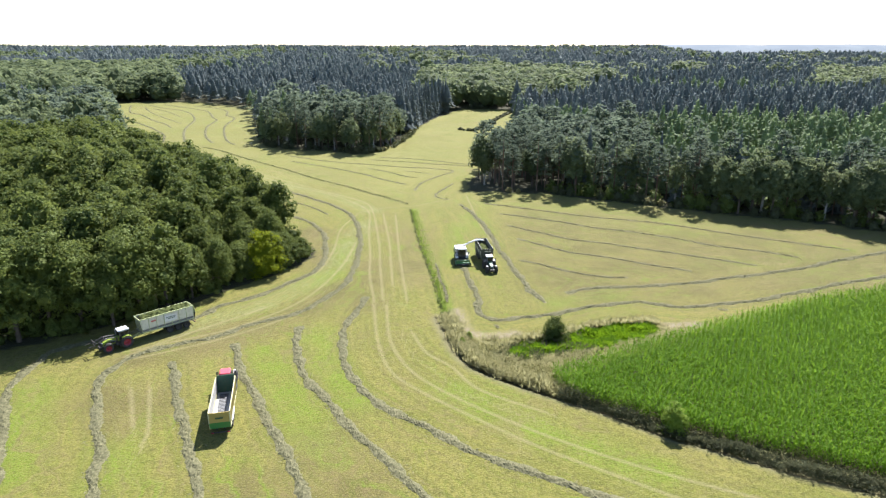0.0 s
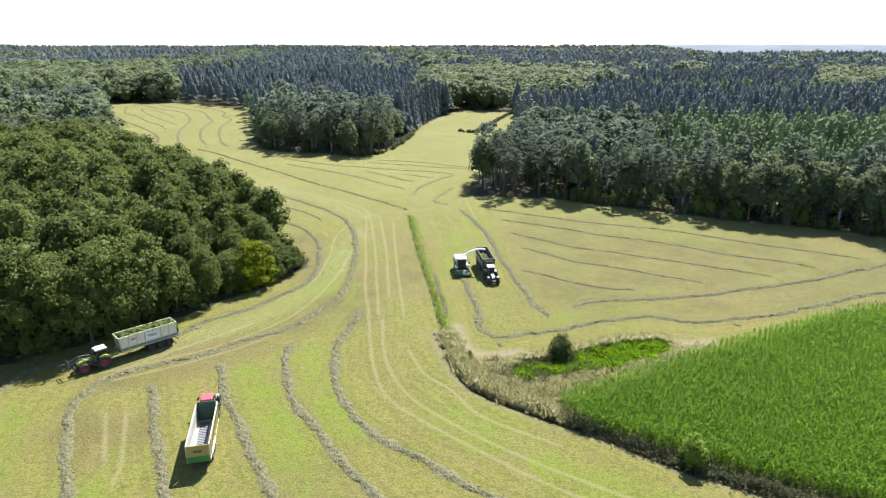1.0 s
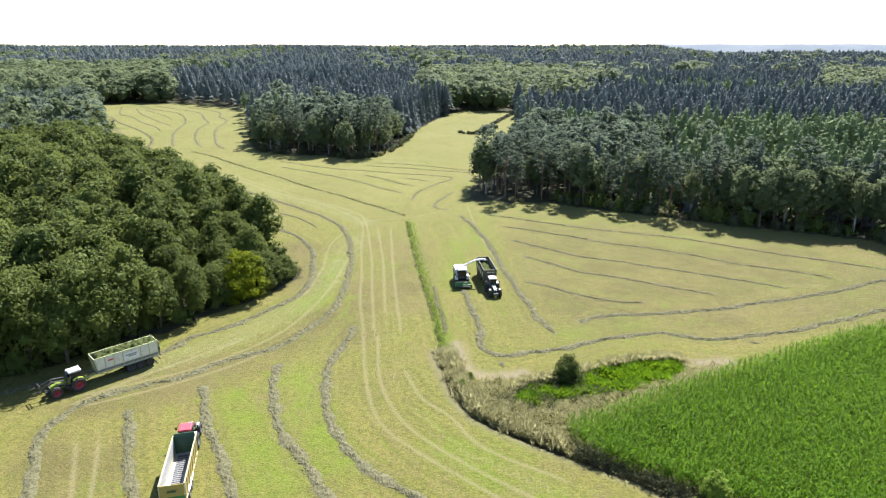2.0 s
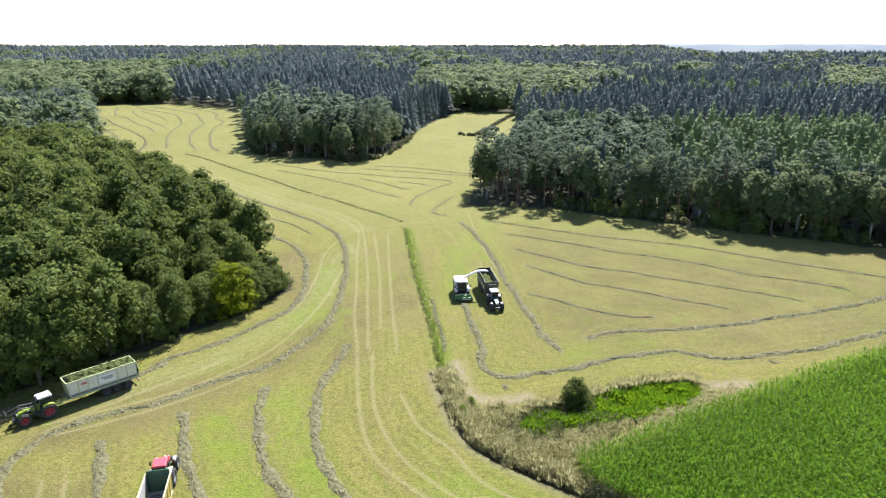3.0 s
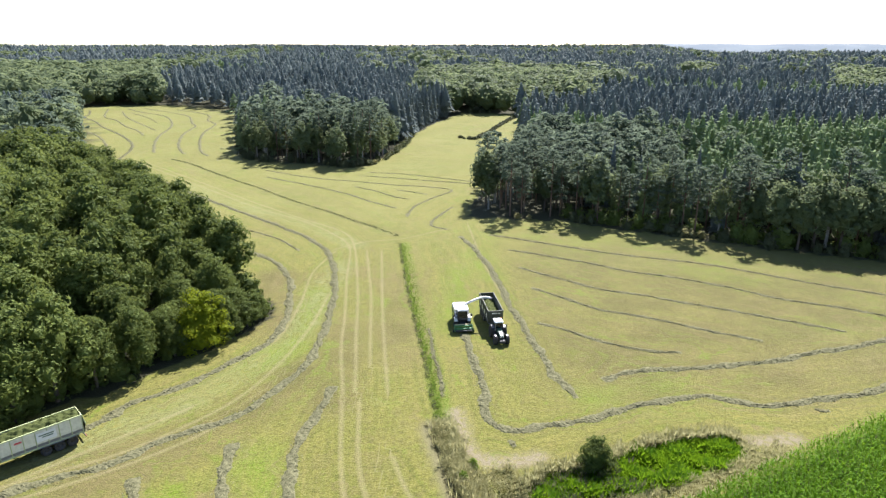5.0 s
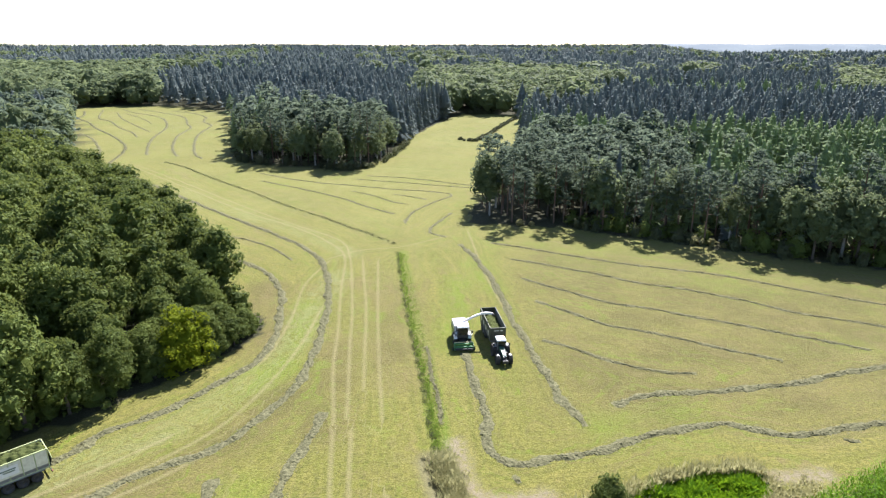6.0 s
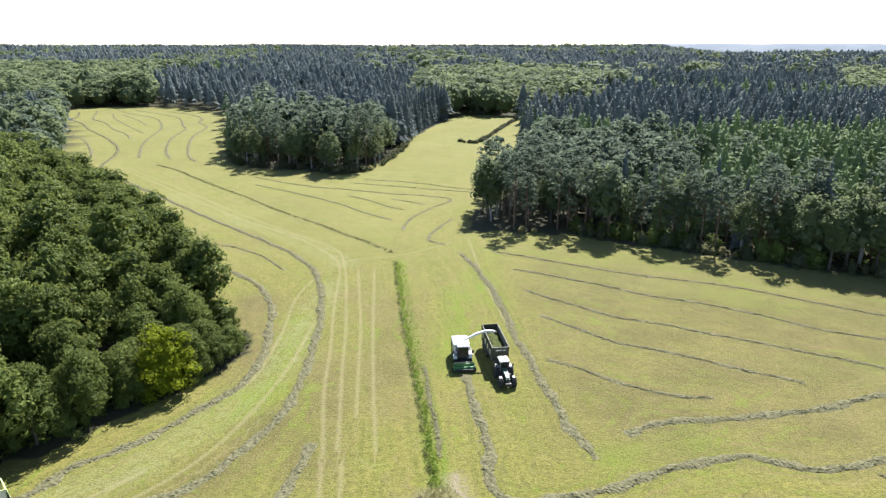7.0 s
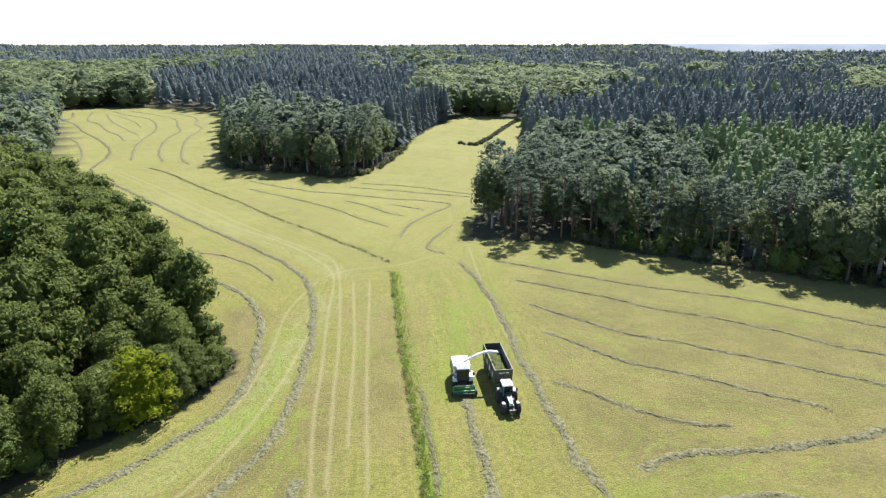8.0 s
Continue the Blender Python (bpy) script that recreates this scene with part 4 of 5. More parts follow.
def build_woods():
    rings = [(150, 310, 5.8, 3), (310, 430, 6.2, 2), (430, 820, 8.3, 1), (820, 1500, 14.0, 0), (1500, 2600, 25.0, 0), (2600, 4700, 50.0, 0)]
    for k, (y0, y1, cell, fine) in enumerate(rings):
        half = 0.74 * y1 + 30
        x, y = scatter(cell, (-half, y0, half, y1), 70 + k, 0.62 if k < 3 else 1.2)
        ok = np.abs(x) < 0.74 * y + 14
        x, y = x[ok], y[ok]
        ok = ~inside(x, y, FIELD)
        if y0 < 400:
            dd = line_distance(x, y, FIELD)
            ok &= (dd > 1.5) & ~inside(x, y, GROVE)
            ok &= ~((x > 5) & (dd < 22) & (y < 245)) & ~((x < 0) & (x > -98) & (y > 270) & (y < 330) & (dd < 16))
        x, y = x[ok], y[ok]
        z = height(x, y)
        r = np.random.RandomState(90 + k)
        patch = wave(x, y, 420, 14) + 0.35 * wave(x, y, 150, 15) + 0.16 * r.normal(0, 1, len(x))
        light = wave(x, y, 260, 19) + 0.3 * r.normal(0, 1, len(x))
        bearing = x / (y - 25)
        behind_far_field = (bearing > -0.74) & (bearing < -0.42 + 0.03 * light) & (y > 490) & (y < 1000)
        dark_corner = (bearing >= -0.42) & (bearing < -0.03) & (y > 470) & (y < 850)
        behind_meadow = ((bearing > -0.03) & (bearing < 0.24 + 0.04 * light) & (y > 470) & (y < 900)) | ((bearing > 0.6) & (y > 540) & (y < 760))
        left_mixed = (x < -120) & (y < 500)
        wedge = (x < -10) & (x > -125) & (y < 375)
        spruce_row = (x < 0) & (x > -45) & (y > 350) & (y < 500)
        right_pines = (x > 5) & (y < 300) & (x < 75 + 22 * light)
        right_larch = (x > 5) & (y < 330) & ~right_pines
        right_dark = (bearing > 0.24) & (y >= 330) & (y < 800) & ~behind_meadow
        patch = np.where(behind_far_field | behind_meadow, 1.2 + 0.2 * patch, patch)
        patch = np.where(spruce_row | right_pines | right_larch | right_dark | dark_corner, -1.5, patch)
        patch = np.where(left_mixed, 0.3 + 0.5 * patch + 0.3 * r.normal(0, 1, len(x)), patch)
        patch = np.where(wedge, 0.1 + 0.5 * patch, patch)
        broad = patch > (0.55 if k < 3 else 0.8)
        pine = ~broad & ~spruce_row & (right_pines | (left_mixed & (light < 0.2)) | (wedge & (light < 0.5)))
        larch = ~broad & ~pine & ~spruce_row & ~dark_corner & ((light > 0.8) | (left_mixed & (light + 0.4 * r.normal(0, 1, len(x)) > 0.5)) | (right_larch & (light > -1.3)) | wedge)
        spruce = ~broad & ~larch & ~pine
        if k in (2, 3):
            broad &= r.uniform(0, 1, len(x)) < 0.62
        size = np.clip(r.normal(0.9, 0.19, len(x)), 0.45, 1.3) * (1 + 0.1 * max(k - 2, 0)) * np.where(wedge, 1.14, 1.0) * (1 + (0.10 if k > 2 else 0.05) * wave(x, y, 260, 23))
        spread = 1.0 + (cell / 5.6 - 1) * (0.6 if k < 4 else 0.5)
        for name, mask, hh, ww, form, leaf, label in (
                ("broadleaf_wood", broad, 20, 1.3 if k in (2, 3) else 1.05, "ball", LEAF_OAK, "far wood of green broad-leaved trees"),
                ("pine_wood", pine, 17, 1.25, "pine", LEAF_PINE, "wood of grey-green pine trees"),
                ("larch_wood", larch, 16.5, 1.4, "larch", LEAF_LARCH, "wood of light green conifers"),
                ("spruce_wood", spruce, 19, 1.35, "spruce", LEAF_SPRUCE_HAZE, "dense spruce wood reaching to the horizon, haze in its colour")):
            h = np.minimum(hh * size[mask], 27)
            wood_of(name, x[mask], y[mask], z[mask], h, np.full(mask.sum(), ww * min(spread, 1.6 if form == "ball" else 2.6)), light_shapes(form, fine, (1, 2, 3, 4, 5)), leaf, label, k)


build_woods()


# ---- far hills, haze painted in ----
def build_hills():
    m = Nodes("hazy_hills", rough=1.0, spec=0.0)
    w = m.world_place()
    # pale blue-grey stands in for the haze in front of the woods
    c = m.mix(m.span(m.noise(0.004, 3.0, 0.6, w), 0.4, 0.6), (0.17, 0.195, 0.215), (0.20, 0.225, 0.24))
    m.base(c)
    n = 240
    b = np.linspace(-0.85, 0.85, n)
    rows = []
    for dist, lift, back in ((4500, -30, 0), (4650, 0.55, 1), (4780, 1.0, 1)):
        x = b * dist
        ridge = 26 + 12 * np.exp(-((b - 0.48) / 0.22) ** 2) + 3 * np.sin(b * 23) + 1.5 * np.sin(b * 61 + 1) - 10 * np.exp(-((b + 0.1) / 0.2) ** 2)
        z = ridge * lift if back else np.full(n, -30.0)
        rows.append(np.c_[x, np.full(n, dist), z])
    v = np.vstack(rows)
    i = np.arange(2)[:, None] * n + np.arange(n - 1)[None, :]
    q = np.stack([i, i + 1, i + n + 1, i + n], -1).reshape(-1, 4)
    tagged(new("backdrop", mesh_np("backdrop", v, q, m.mat, smooth=True)), "wooded hills on the far horizon, haze painted pale", "hills", kind="structure")


build_hills()


# ---- maize field ----
def build_maize():
    """Rows of maize plants with arching leaves."""
    r = np.random.RandomState(7)
    ang = radians(62)
    u, v = np.meshgrid(np.arange(-40, 190, 0.75), np.arange(-150, 130, 0.20))
    u, v = u.ravel() + r.normal(0, 0.13, u.size), v.ravel() + r.normal(0, 0.08, v.size)
    x, y = u * math.sin(ang) + v * math.cos(ang), -u * math.cos(ang) + v * math.sin(ang) + 60
    ok = inside(x, y, MAIZE) & (x < 0.74 * y + 8) & (y > 46)
    x, y = x[ok], y[ok]
    n = len(x)
    h = r.uniform(1.6, 2.4, n) * (1 + 0.06 * wave(x, y, 14, 3))
    vs, qs, tint = [], [], []
    t0 = r.uniform(0, 1, n) * 0.6 + 0.3 * (wave(x, y, 18, 4) * 0.5 + 0.5)
    o = 0
    for k in range(8):
        a = r.uniform(0, 6.283, n)
        zb = h * (0.22 + 0.108 * k) * r.uniform(0.9, 1.1, n)
        ln = r.uniform(0.42, 0.78, n)
        ca, sa = np.cos(a), np.sin(a)
        w = r.uniform(0.04, 0.068, n)
        base = np.stack([x, y, zb], -1)
        mid = base + np.stack([ca * ln * 0.55, sa * ln * 0.55, np.full(n, 0.30 + 0.04 * k)], -1)
        tip = base + np.stack([ca * ln, sa * ln, np.full(n, 0.02 + 0.075 * k)], -1)
        s = np.stack([-sa * w, ca * w, np.zeros(n)], -1)
        vs.append(np.stack([base - s * 0.4, mid - s, tip, mid + s], 1).reshape(-1, 3))
        qs.append(np.arange(4 * n).reshape(n, 4) + o)
        tint.append(np.repeat(t0, 4))
        o += 4 * n
    me = mesh_np("maize_field", np.vstack(vs), np.vstack(qs), LEAF_MAIZE, [("tint", np.concatenate(tint))])
    tagged(new("maize_field", me), "dense field of tall green maize in rows", "maize", kind="stuff")


build_maize()


# ---- reeds, sedge and weeds ----
def tufts(name, x, y, z, high, leaf, label, blades=9, seed=0, lean=0.35, width=0.05, category="reeds"):
    """Clumps of upright blades as one mesh."""
    r = np.random.RandomState(seed)
    n = len(x) * blades
    x, y, z, high = (np.repeat(q, blades) for q in (x, y, z, high))
    tint = np.repeat(r.uniform(0, 1, n // blades), blades)
    a = r.uniform(0, 6.283, n)
    rad = np.abs(r.normal(0, 0.22, n))
    h = high * r.uniform(0.6, 1.1, n)
    b = np.stack([x + np.cos(a) * rad, y + np.sin(a) * rad, z - 0.05], -1)
    out = np.stack([np.cos(a) * lean * h * r.uniform(0.3, 1.3, n), np.sin(a) * lean * h * r.uniform(0.3, 1.3, n), h], -1)
    w = (width * r.uniform(0.7, 1.5, n))[:, None]
    s = np.stack([-np.sin(a), np.cos(a), np.zeros(n)], -1) * w
    v = np.stack([b - s * 0.6, b + out * np.array([0.35, 0.35, 0.6]) - s, b + out, b + out * np.array([0.35, 0.35, 0.6]) + s], 1).reshape(-1, 3)
    q = np.arange(4 * n).reshape(n, 4)
    tagged(new(name, mesh_np(name, v, q, leaf, [("tint", np.repeat(tint, 4))])), label, category, kind="stuff")


def along(line, count, width, seed):
    r = np.random.RandomState(seed)
    ln = smooth_line(line, 0.25)
    i = r.randint(0, len(ln), count)
    return ln[i, 0] + r.normal(0, width, count), ln[i, 1] + r.normal(0, width, count), r


def fluff(name, x, y, z, high, leaf, label, per=8, seed=0, size=0.14, category="reeds"):
    """Rank, feathery growth as one mesh: small sprays at all heights."""
    r = np.random.RandomState(seed)
    n = len(x) * per
    x, y, z, high = (np.repeat(q, per) for q in (x, y, z, high))
    f = r.uniform(0.15, 1.0, n)
    c = np.stack([x + r.normal(0, 0.2, n), y + r.normal(0, 0.2, n), z + high * f], -1)
    nr = np.stack([r.normal(0, 0.5, n), r.normal(0, 0.5, n) + 0.25, np.full(n, 0.9)], -1)
    v, q = leaf_cards(c, nr, size, r, 0.35)
    tint = np.repeat(r.uniform(0, 1, n // per), per * 4)
    tagged(new(name, mesh_np(name, v, q, leaf, [("tint", tint)])), label, category, kind="stuff")


D3_UPPER = [p for p in D3 if p[0] < 19]
D3_LOWER = [p for p in D3 if p[0] > 15]
x, y, rr = along(D3_UPPER, 1700, 0.7, 1)
x, y = x + 0.7, y + 0.5
tufts("dry_reeds", x, y, np.full(len(x), -0.3), rr.uniform(0.7, 1.8, len(x)) * (1 + 0.3 * wave(x, y, 4, 7)), LEAF_REED, "grey-brown dry reeds and nettles lining the ditch", 14, 1, 0.4, 0.03)
fluff("faded_weeds", x[::2] - 0.2, y[::2] - 0.2, np.full(len(x[::2]), -0.3), rr.uniform(0.7, 1.5, len(x[::2])), LEAF_REED, "soft grey-green weeds along the ditch", 16, 18, 0.13, "weeds")
x, y, rr = along(D3_LOWER, 1700, 0.5, 2)
lump = 0.85 + 0.35 * wave(x, y, 6, 5)
fluff("ditch_weeds", x - 0.35, y - 0.35, np.full(len(x), -0.25), 1.35 * lump * rr.uniform(0.8, 1.2, len(x)), LEAF_DOCK, "dark grey-green rank weeds in the ditch beside the maize", 11, 2, 0.16, "weeds")
x, y, rr = along(D3_LOWER, 420, 0.6, 15)
fluff("dry_reeds", x, y + 0.3, np.full(len(x), -0.2), rr.uniform(0.4, 1.1, len(x)), LEAF_REED, "scattered dry reeds in the ditch", 8, 15, 0.14)
x, y, rr = along(D2, 2300, 0.62, 3)
tufts("ditch_grass", x + 0.95, y, np.full(len(x), -0.1), rr.uniform(0.10, 0.26, len(x)), LEAF_VERGE, "bright green tall grass along the narrow ditch", 7, 3, 0.9, 0.085, "grass")
x, y, rr = along(D2, 230, 0.14, 4)
fluff("ditch_weeds", x - 0.3, y, np.full(len(x), -0.1), rr.uniform(0.1, 0.5, len(x)), LEAF_WEED, "dark weeds in the narrow ditch", 8, 4, 0.13, "weeds")
x, y, rr = along(D1, 800, 0.35, 5)
fluff("ditch_weeds", x, y, np.full(len(x), -0.05), rr.uniform(0.08, 0.25, len(x)), LEAF_WEED, "line of darker uncut grass across the meadow", 5, 5, 0.16, "weeds")
x, y = scatter(0.36, (8, 88, 40, 105), 6)
ok = inside(x, y, POND)
x, y = x[ok], y[ok]
tufts("fresh_sedge", x, y, np.full(len(x), -0.4), 0.85 + 0.45 * wave(x, y, 5, 2), LEAF_SEDGE, "bright green sedge filling the shallow wet hollow", 9, 6, 0.6, 0.09, "sedge")
x, y, rr = along(POND + POND[:1], 1500, 0.6, 7)
ok = ~inside(x, y, POND) | (line_distance(x, y, POND + POND[:1]) < 0.25)
x, y = x[ok], y[ok]
tufts("dry_reeds", x, y, np.full(len(x), -0.1), rr.uniform(0.35, 1.1, len(x)) * np.where(y > 0.33 * x + 89.5, 1.5, 0.7), LEAF_REED, "dull brown reeds and rushes round the wet hollow", 14, 8, 0.45, 0.032)
x, y = scatter(0.5, (2, 80, 26, 98), 9)
ok = inside(x, y, [(3.5, 95.5), (9, 96.5), (10.5, 92), (14, 90), (26, 93.5), (17, 84), (15.5, 82), (12, 81.5), (6, 86)]) & ~inside(x, y, POND) & ~inside(x, y, MAIZE)
x, y = x[ok], y[ok]
tufts("dry_reeds", x[::2], y[::2], np.full(len(x[::2]), -0.1), 0.8 + 0.4 * wave(x[::2], y[::2], 5, 6), LEAF_REED, "rank grey-brown reeds and faded weeds", 16, 10, 0.5, 0.03)
fluff("faded_weeds", x, y, np.full(len(x), -0.1), 0.95 + 0.45 * wave(x, y, 4, 16), LEAF_REED, "soft grey-green weeds gone to seed beside the ditch", 24, 17, 0.13, "weeds")
x, y, rr = along([(17.5, 85.5), (28, 91.8), (37, 97), (43, 100)], 700, 0.7, 11)
tufts("dry_reeds", x, y, np.full(len(x), -0.05), rr.uniform(0.2, 0.7, len(x)), LEAF_REED, "strip of faded grass beside the maize", 9, 12, 0.5, 0.05)
x, y, rr = along([(8, 88.5), (14, 90), (24, 93), (10, 93), (9, 91), (12, 88)], 230, 1.4, 13)
tufts("ditch_weeds", x, y, np.full(len(x), -0.05), rr.uniform(0.4, 1.2, len(x)), LEAF_WEED, "green nettles among the reeds", 12, 14, 0.45, 0.05, "weeds")


# ---- single bushes ----
KINDS["bush"] = [broad_shape(61, 5.0, 4.6, -0.4, 34, 60, 0.15)]
LOOK["bush"] = (LEAF_BROAD, BARK, "round dark green bush beside the wet hollow", "bush")
GROUPS["bush"] = "bushes"
plant("bush", 18.6, 96.8, 1.0, 1.0, 20, -0.7)
KINDS["ditch_bush"] = [broad_shape(62, 2.8, 2.2, -0.3, 22, 26, 0.15)]
LOOK["ditch_bush"] = (LEAF_VERGE, BARK, "small light green bush in the ditch beside the maize", "bush")
GROUPS["ditch_bush"] = "bushes"
for x, y, s in ((29.4, 69.7, 1.5), (4.4, 96.5, 0.55), (3.2, 94.0, 0.6), (36.0, 67.6, 0.4)):
    plant("ditch_bush", x, y, s * 1.05, 1.1, x * 50, -0.3)
for x, y, s in ((24.5, 484, 1.5), (28.5, 485, 1.2), (20.5, 484, 1.0), (33, 486, 1.1)):
    plant("shrub", x, y, s, 1.2, x * 20)
hedge = smooth_line([(9.5, 364), (18, 360), (27, 388), (40, 432), (54, 476)], 1.7)
for x, y in hedge:
    plant("shrub", x + rt.normal(0, 0.5), y + rt.normal(0, 0.5), rt.uniform(0.35, 0.55), 1.3, rt.uniform(0, 360))
KINDS["pale_shrub"] = [broad_shape(63, 2.2, 2.6, -0.4, 14, 16, 0.22)]
LOOK["pale_shrub"] = (LEAF_REED, BARK, "pale flowering shrub at the foot of the wood", "shrub")
GROUPS["pale_shrub"] = "pale shrubs"
for x, y, s in ((62.5, 189.5, 1.0), (64.5, 188.6, 0.8), (66.5, 187.8, 0.9), (69, 186.5, 0.6), (22, 206.5, 0.8), (25, 206, 0.6), (-45, 288.5, 0.9), (-27, 290.5, 1.0)):
    plant("pale_shrub", x, y, s, 1.1, x * 37)


# ---- vehicle helpers ----
def box(bm, c, s, bevel=0.0, taper=1.0, shear=0.0):
    """A block at centre c of size s; taper narrows its top, shear slides its top along y."""
    m = bmesh.ops.create_cube(bm, size=1.0)
    vs = m["verts"]
    for v in vs:
        k = taper if v.co.z > 0 else 1.0
        sh = shear if v.co.z > 0 else 0.0
        v.co = Vector((v.co.x * s[0] * k + c[0], v.co.y * s[1] * k + c[1] + sh, v.co.z * s[2] + c[2]))
    if bevel:
        es = list({e for v in vs for e in v.link_edges})
        bmesh.ops.bevel(bm, geom=es, offset=bevel, segments=2, affect="EDGES", profile=0.6)
    return bm


def block(c, s, bevel=0.0, taper=1.0, shear=0.0):
    return box(bmesh.new(), c, s, bevel, taper, shear)


def rod(bm, a, b, r0, r1=None, sides=10):
    """A round bar from a to b."""
    a, b = Vector(a), Vector(b)
    d = b - a
    m = Matrix.Translation((a + b) / 2) @ d.to_track_quat("Z", "Y").to_matrix().to_4x4()
    bmesh.ops.create_cone(bm, cap_ends=True, segments=sides, radius1=r0, radius2=r0 if r1 is None else r1, depth=d.length, matrix=m)
    return bm


def sheet(profile, x0, x1, bevel=0.0, squeeze=None):
    """A profile in (y, z) drawn out from x0 to x1; squeeze(y, z) scales x."""
    bm = bmesh.new()
    ends = []
    for x in (x0, x1):
        ends.append([bm.verts.new((x * (squeeze(y, z) if squeeze else 1.0), y, z)) for y, z in profile])
    n = len(profile)
    bm.faces.new(ends[0])
    bm.faces.new(ends[1][::-1])
    for i in range(n):
        bm.faces.new((ends[0][i], ends[1][i], ends[1][(i + 1) % n], ends[0][(i + 1) % n]))
    bmesh.ops.recalc_face_normals(bm, faces=bm.faces)
    if bevel:
        bmesh.ops.bevel(bm, geom=bm.edges[:], offset=bevel, segments=2, affect="EDGES", profile=0.6)
    return bm


def turned(profile, sides=28):
    """A profile in (x, r) turned about the x axis."""
    bm = bmesh.new()
    rings = []
    for k in range(sides):
        a = 2 * math.pi * k / sides
        rings.append([bm.verts.new((x, r * math.cos(a), r * math.sin(a))) for x, r in profile])
    for k in range(sides):
        p, q = rings[k], rings[(k + 1) % sides]
        for i in range(len(profile) - 1):
            bm.faces.new((p[i], p[i + 1], q[i + 1], q[i]))
    bmesh.ops.recalc_face_normals(bm, faces=bm.faces)
    for f in bm.faces:
        f.smooth = True
    return bm


def arc_sheet(cy, cz, r, a0, a1, x0, x1, thick=0.04, n=12):
    """A curved mudguard."""
    out = [(cy + r * math.cos(radians(a0 + (a1 - a0) * i / n)), cz + r * math.sin(radians(a0 + (a1 - a0) * i / n))) for i in range(n + 1)]
    inn = [(cy + (r - thick) * math.cos(radians(a0 + (a1 - a0) * i / n)), cz + (r - thick) * math.sin(radians(a0 + (a1 - a0) * i / n))) for i in range(n, -1, -1)]
    return sheet(out + inn, x0, x1)


RUBBER = plain("tyre_rubber", (0.022, 0.022, 0.022), 0.85, dirt=(0.13, 0.11, 0.08), wear=0.5)
DARK = plain("dark_steel", (0.03, 0.03, 0.032), 0.6, wear=0.3)
STEEL = plain("grey_steel", (0.20, 0.21, 0.215), 0.5, 0.3, wear=0.3)
WHITE = plain("white_paint", (0.70, 0.70, 0.68), 0.35, wear=0.12)
CREAM = plain("pale_grey_panel", (0.66, 0.645, 0.53), 0.45, wear=0.3)
FRESH_GREEN = plain("fresh_green_paint", (0.22, 0.30, 0.04), 0.4, wear=0.15)
LEAF_GREEN = plain("green_paint", (0.045, 0.19, 0.055), 0.4, wear=0.2)
BOTTLE = plain("bottle_green_paint", (0.025, 0.085, 0.05), 0.45, wear=0.25)
OLIVE = plain("olive_grey_paint", (0.060, 0.068, 0.047), 0.55, wear=0.35)
PALE_STEEL = plain("scuffed_pale_steel", (0.36, 0.36, 0.34), 0.5, 0.1, wear=0.45)
BOX_GREY = plain("worn_grey_steel", (0.16, 0.165, 0.165), 0.55, 0.2, wear=0.4)
RED = plain("red_paint", (0.52, 0.03, 0.04), 0.35, wear=0.12)
PINK_RED = plain("sun_faded_red", (0.46, 0.06, 0.085), 0.4, wear=0.12)
RIM_RED = plain("red_rim_paint", (0.26, 0.012, 0.03), 0.4, wear=0.2)
PALE_GREEN = plain("faded_green_paint", (0.42, 0.47, 0.24), 0.45, wear=0.25)
YELLOW = plain("yellow_paint", (0.32, 0.24, 0.055), 0.4, wear=0.2)
PALE_YELLOW = plain("pale_yellow_paint", (0.48, 0.46, 0.26), 0.45, wear=0.2)
AMBER = plain("amber_plastic", (0.8, 0.25, 0.02), 0.3, wear=0.05)
LAMP_GLASS = plain("lamp_glass", (0.75, 0.76, 0.76), 0.15, wear=0.05)
SILAGE = hay_material()
SILAGE.name = "chopped_grass"
for nd in SILAGE.node_tree.nodes:
    if nd.type == "MIX":
        nd.inputs[6].default_value = (0.065, 0.080, 0.025, 1)
        nd.inputs[7].default_value = (0.10, 0.118, 0.042, 1)


def glass_material():
    m = Nodes("cab_glass", rough=0.06, spec=0.5)
    m.base((0.012, 0.016, 0.018))
    m.plug(m.bsdf.inputs["Alpha"], 0.82)
    return m.mat


GLASS = glass_material()


def wheel(parent, at, radius, width, rim_mat, lugs=18, name="wheel"):
    """Tyre with bars and a dished rim; the rim is a part of the wheel."""
    w = width / 2
    prof = [(-w * 0.8, radius * 0.58), (-w, radius * 0.72), (-w, radius * 0.90), (-w * 0.82, radius * 0.965), (w * 0.82, radius * 0.965), (w, radius * 0.90), (w, radius * 0.72), (w * 0.8, radius * 0.58)]
    bm = turned(prof)
    for k in range(lugs):
        for side in (-1, 1):
            a = 2 * math.pi * (k + (0.5 if side > 0 else 0)) / lugs
            vs = bmesh.ops.create_cube(bm, size=1.0)["verts"]
            m = Matrix.Rotation(a, 4, "X") @ Matrix.Translation((side * w * 0.46, 0, radius * 0.965)) @ Matrix.Rotation(side * 0.7, 4, "Z") @ Matrix.Diagonal((w * 1.05, 0.07 * radius, 0.075 * radius, 1))
            bmesh.ops.transform(bm, matrix=m, verts=vs)
    ty = part(name, bm, RUBBER, parent)
    ty.location = at
    s = 1 if at[0] > 0 else -1
    rim = [(s * w * 0.78, radius * 0.60), (s * w * 0.74, radius * 0.54), (s * w * 0.25, radius * 0.46), (s * w * 0.2, radius * 0.2), (s * w * 0.45, radius * 0.17), (s * w * 0.45, 0.001)]
    part("rim", turned(rim, 20), rim_mat, ty)
    return ty


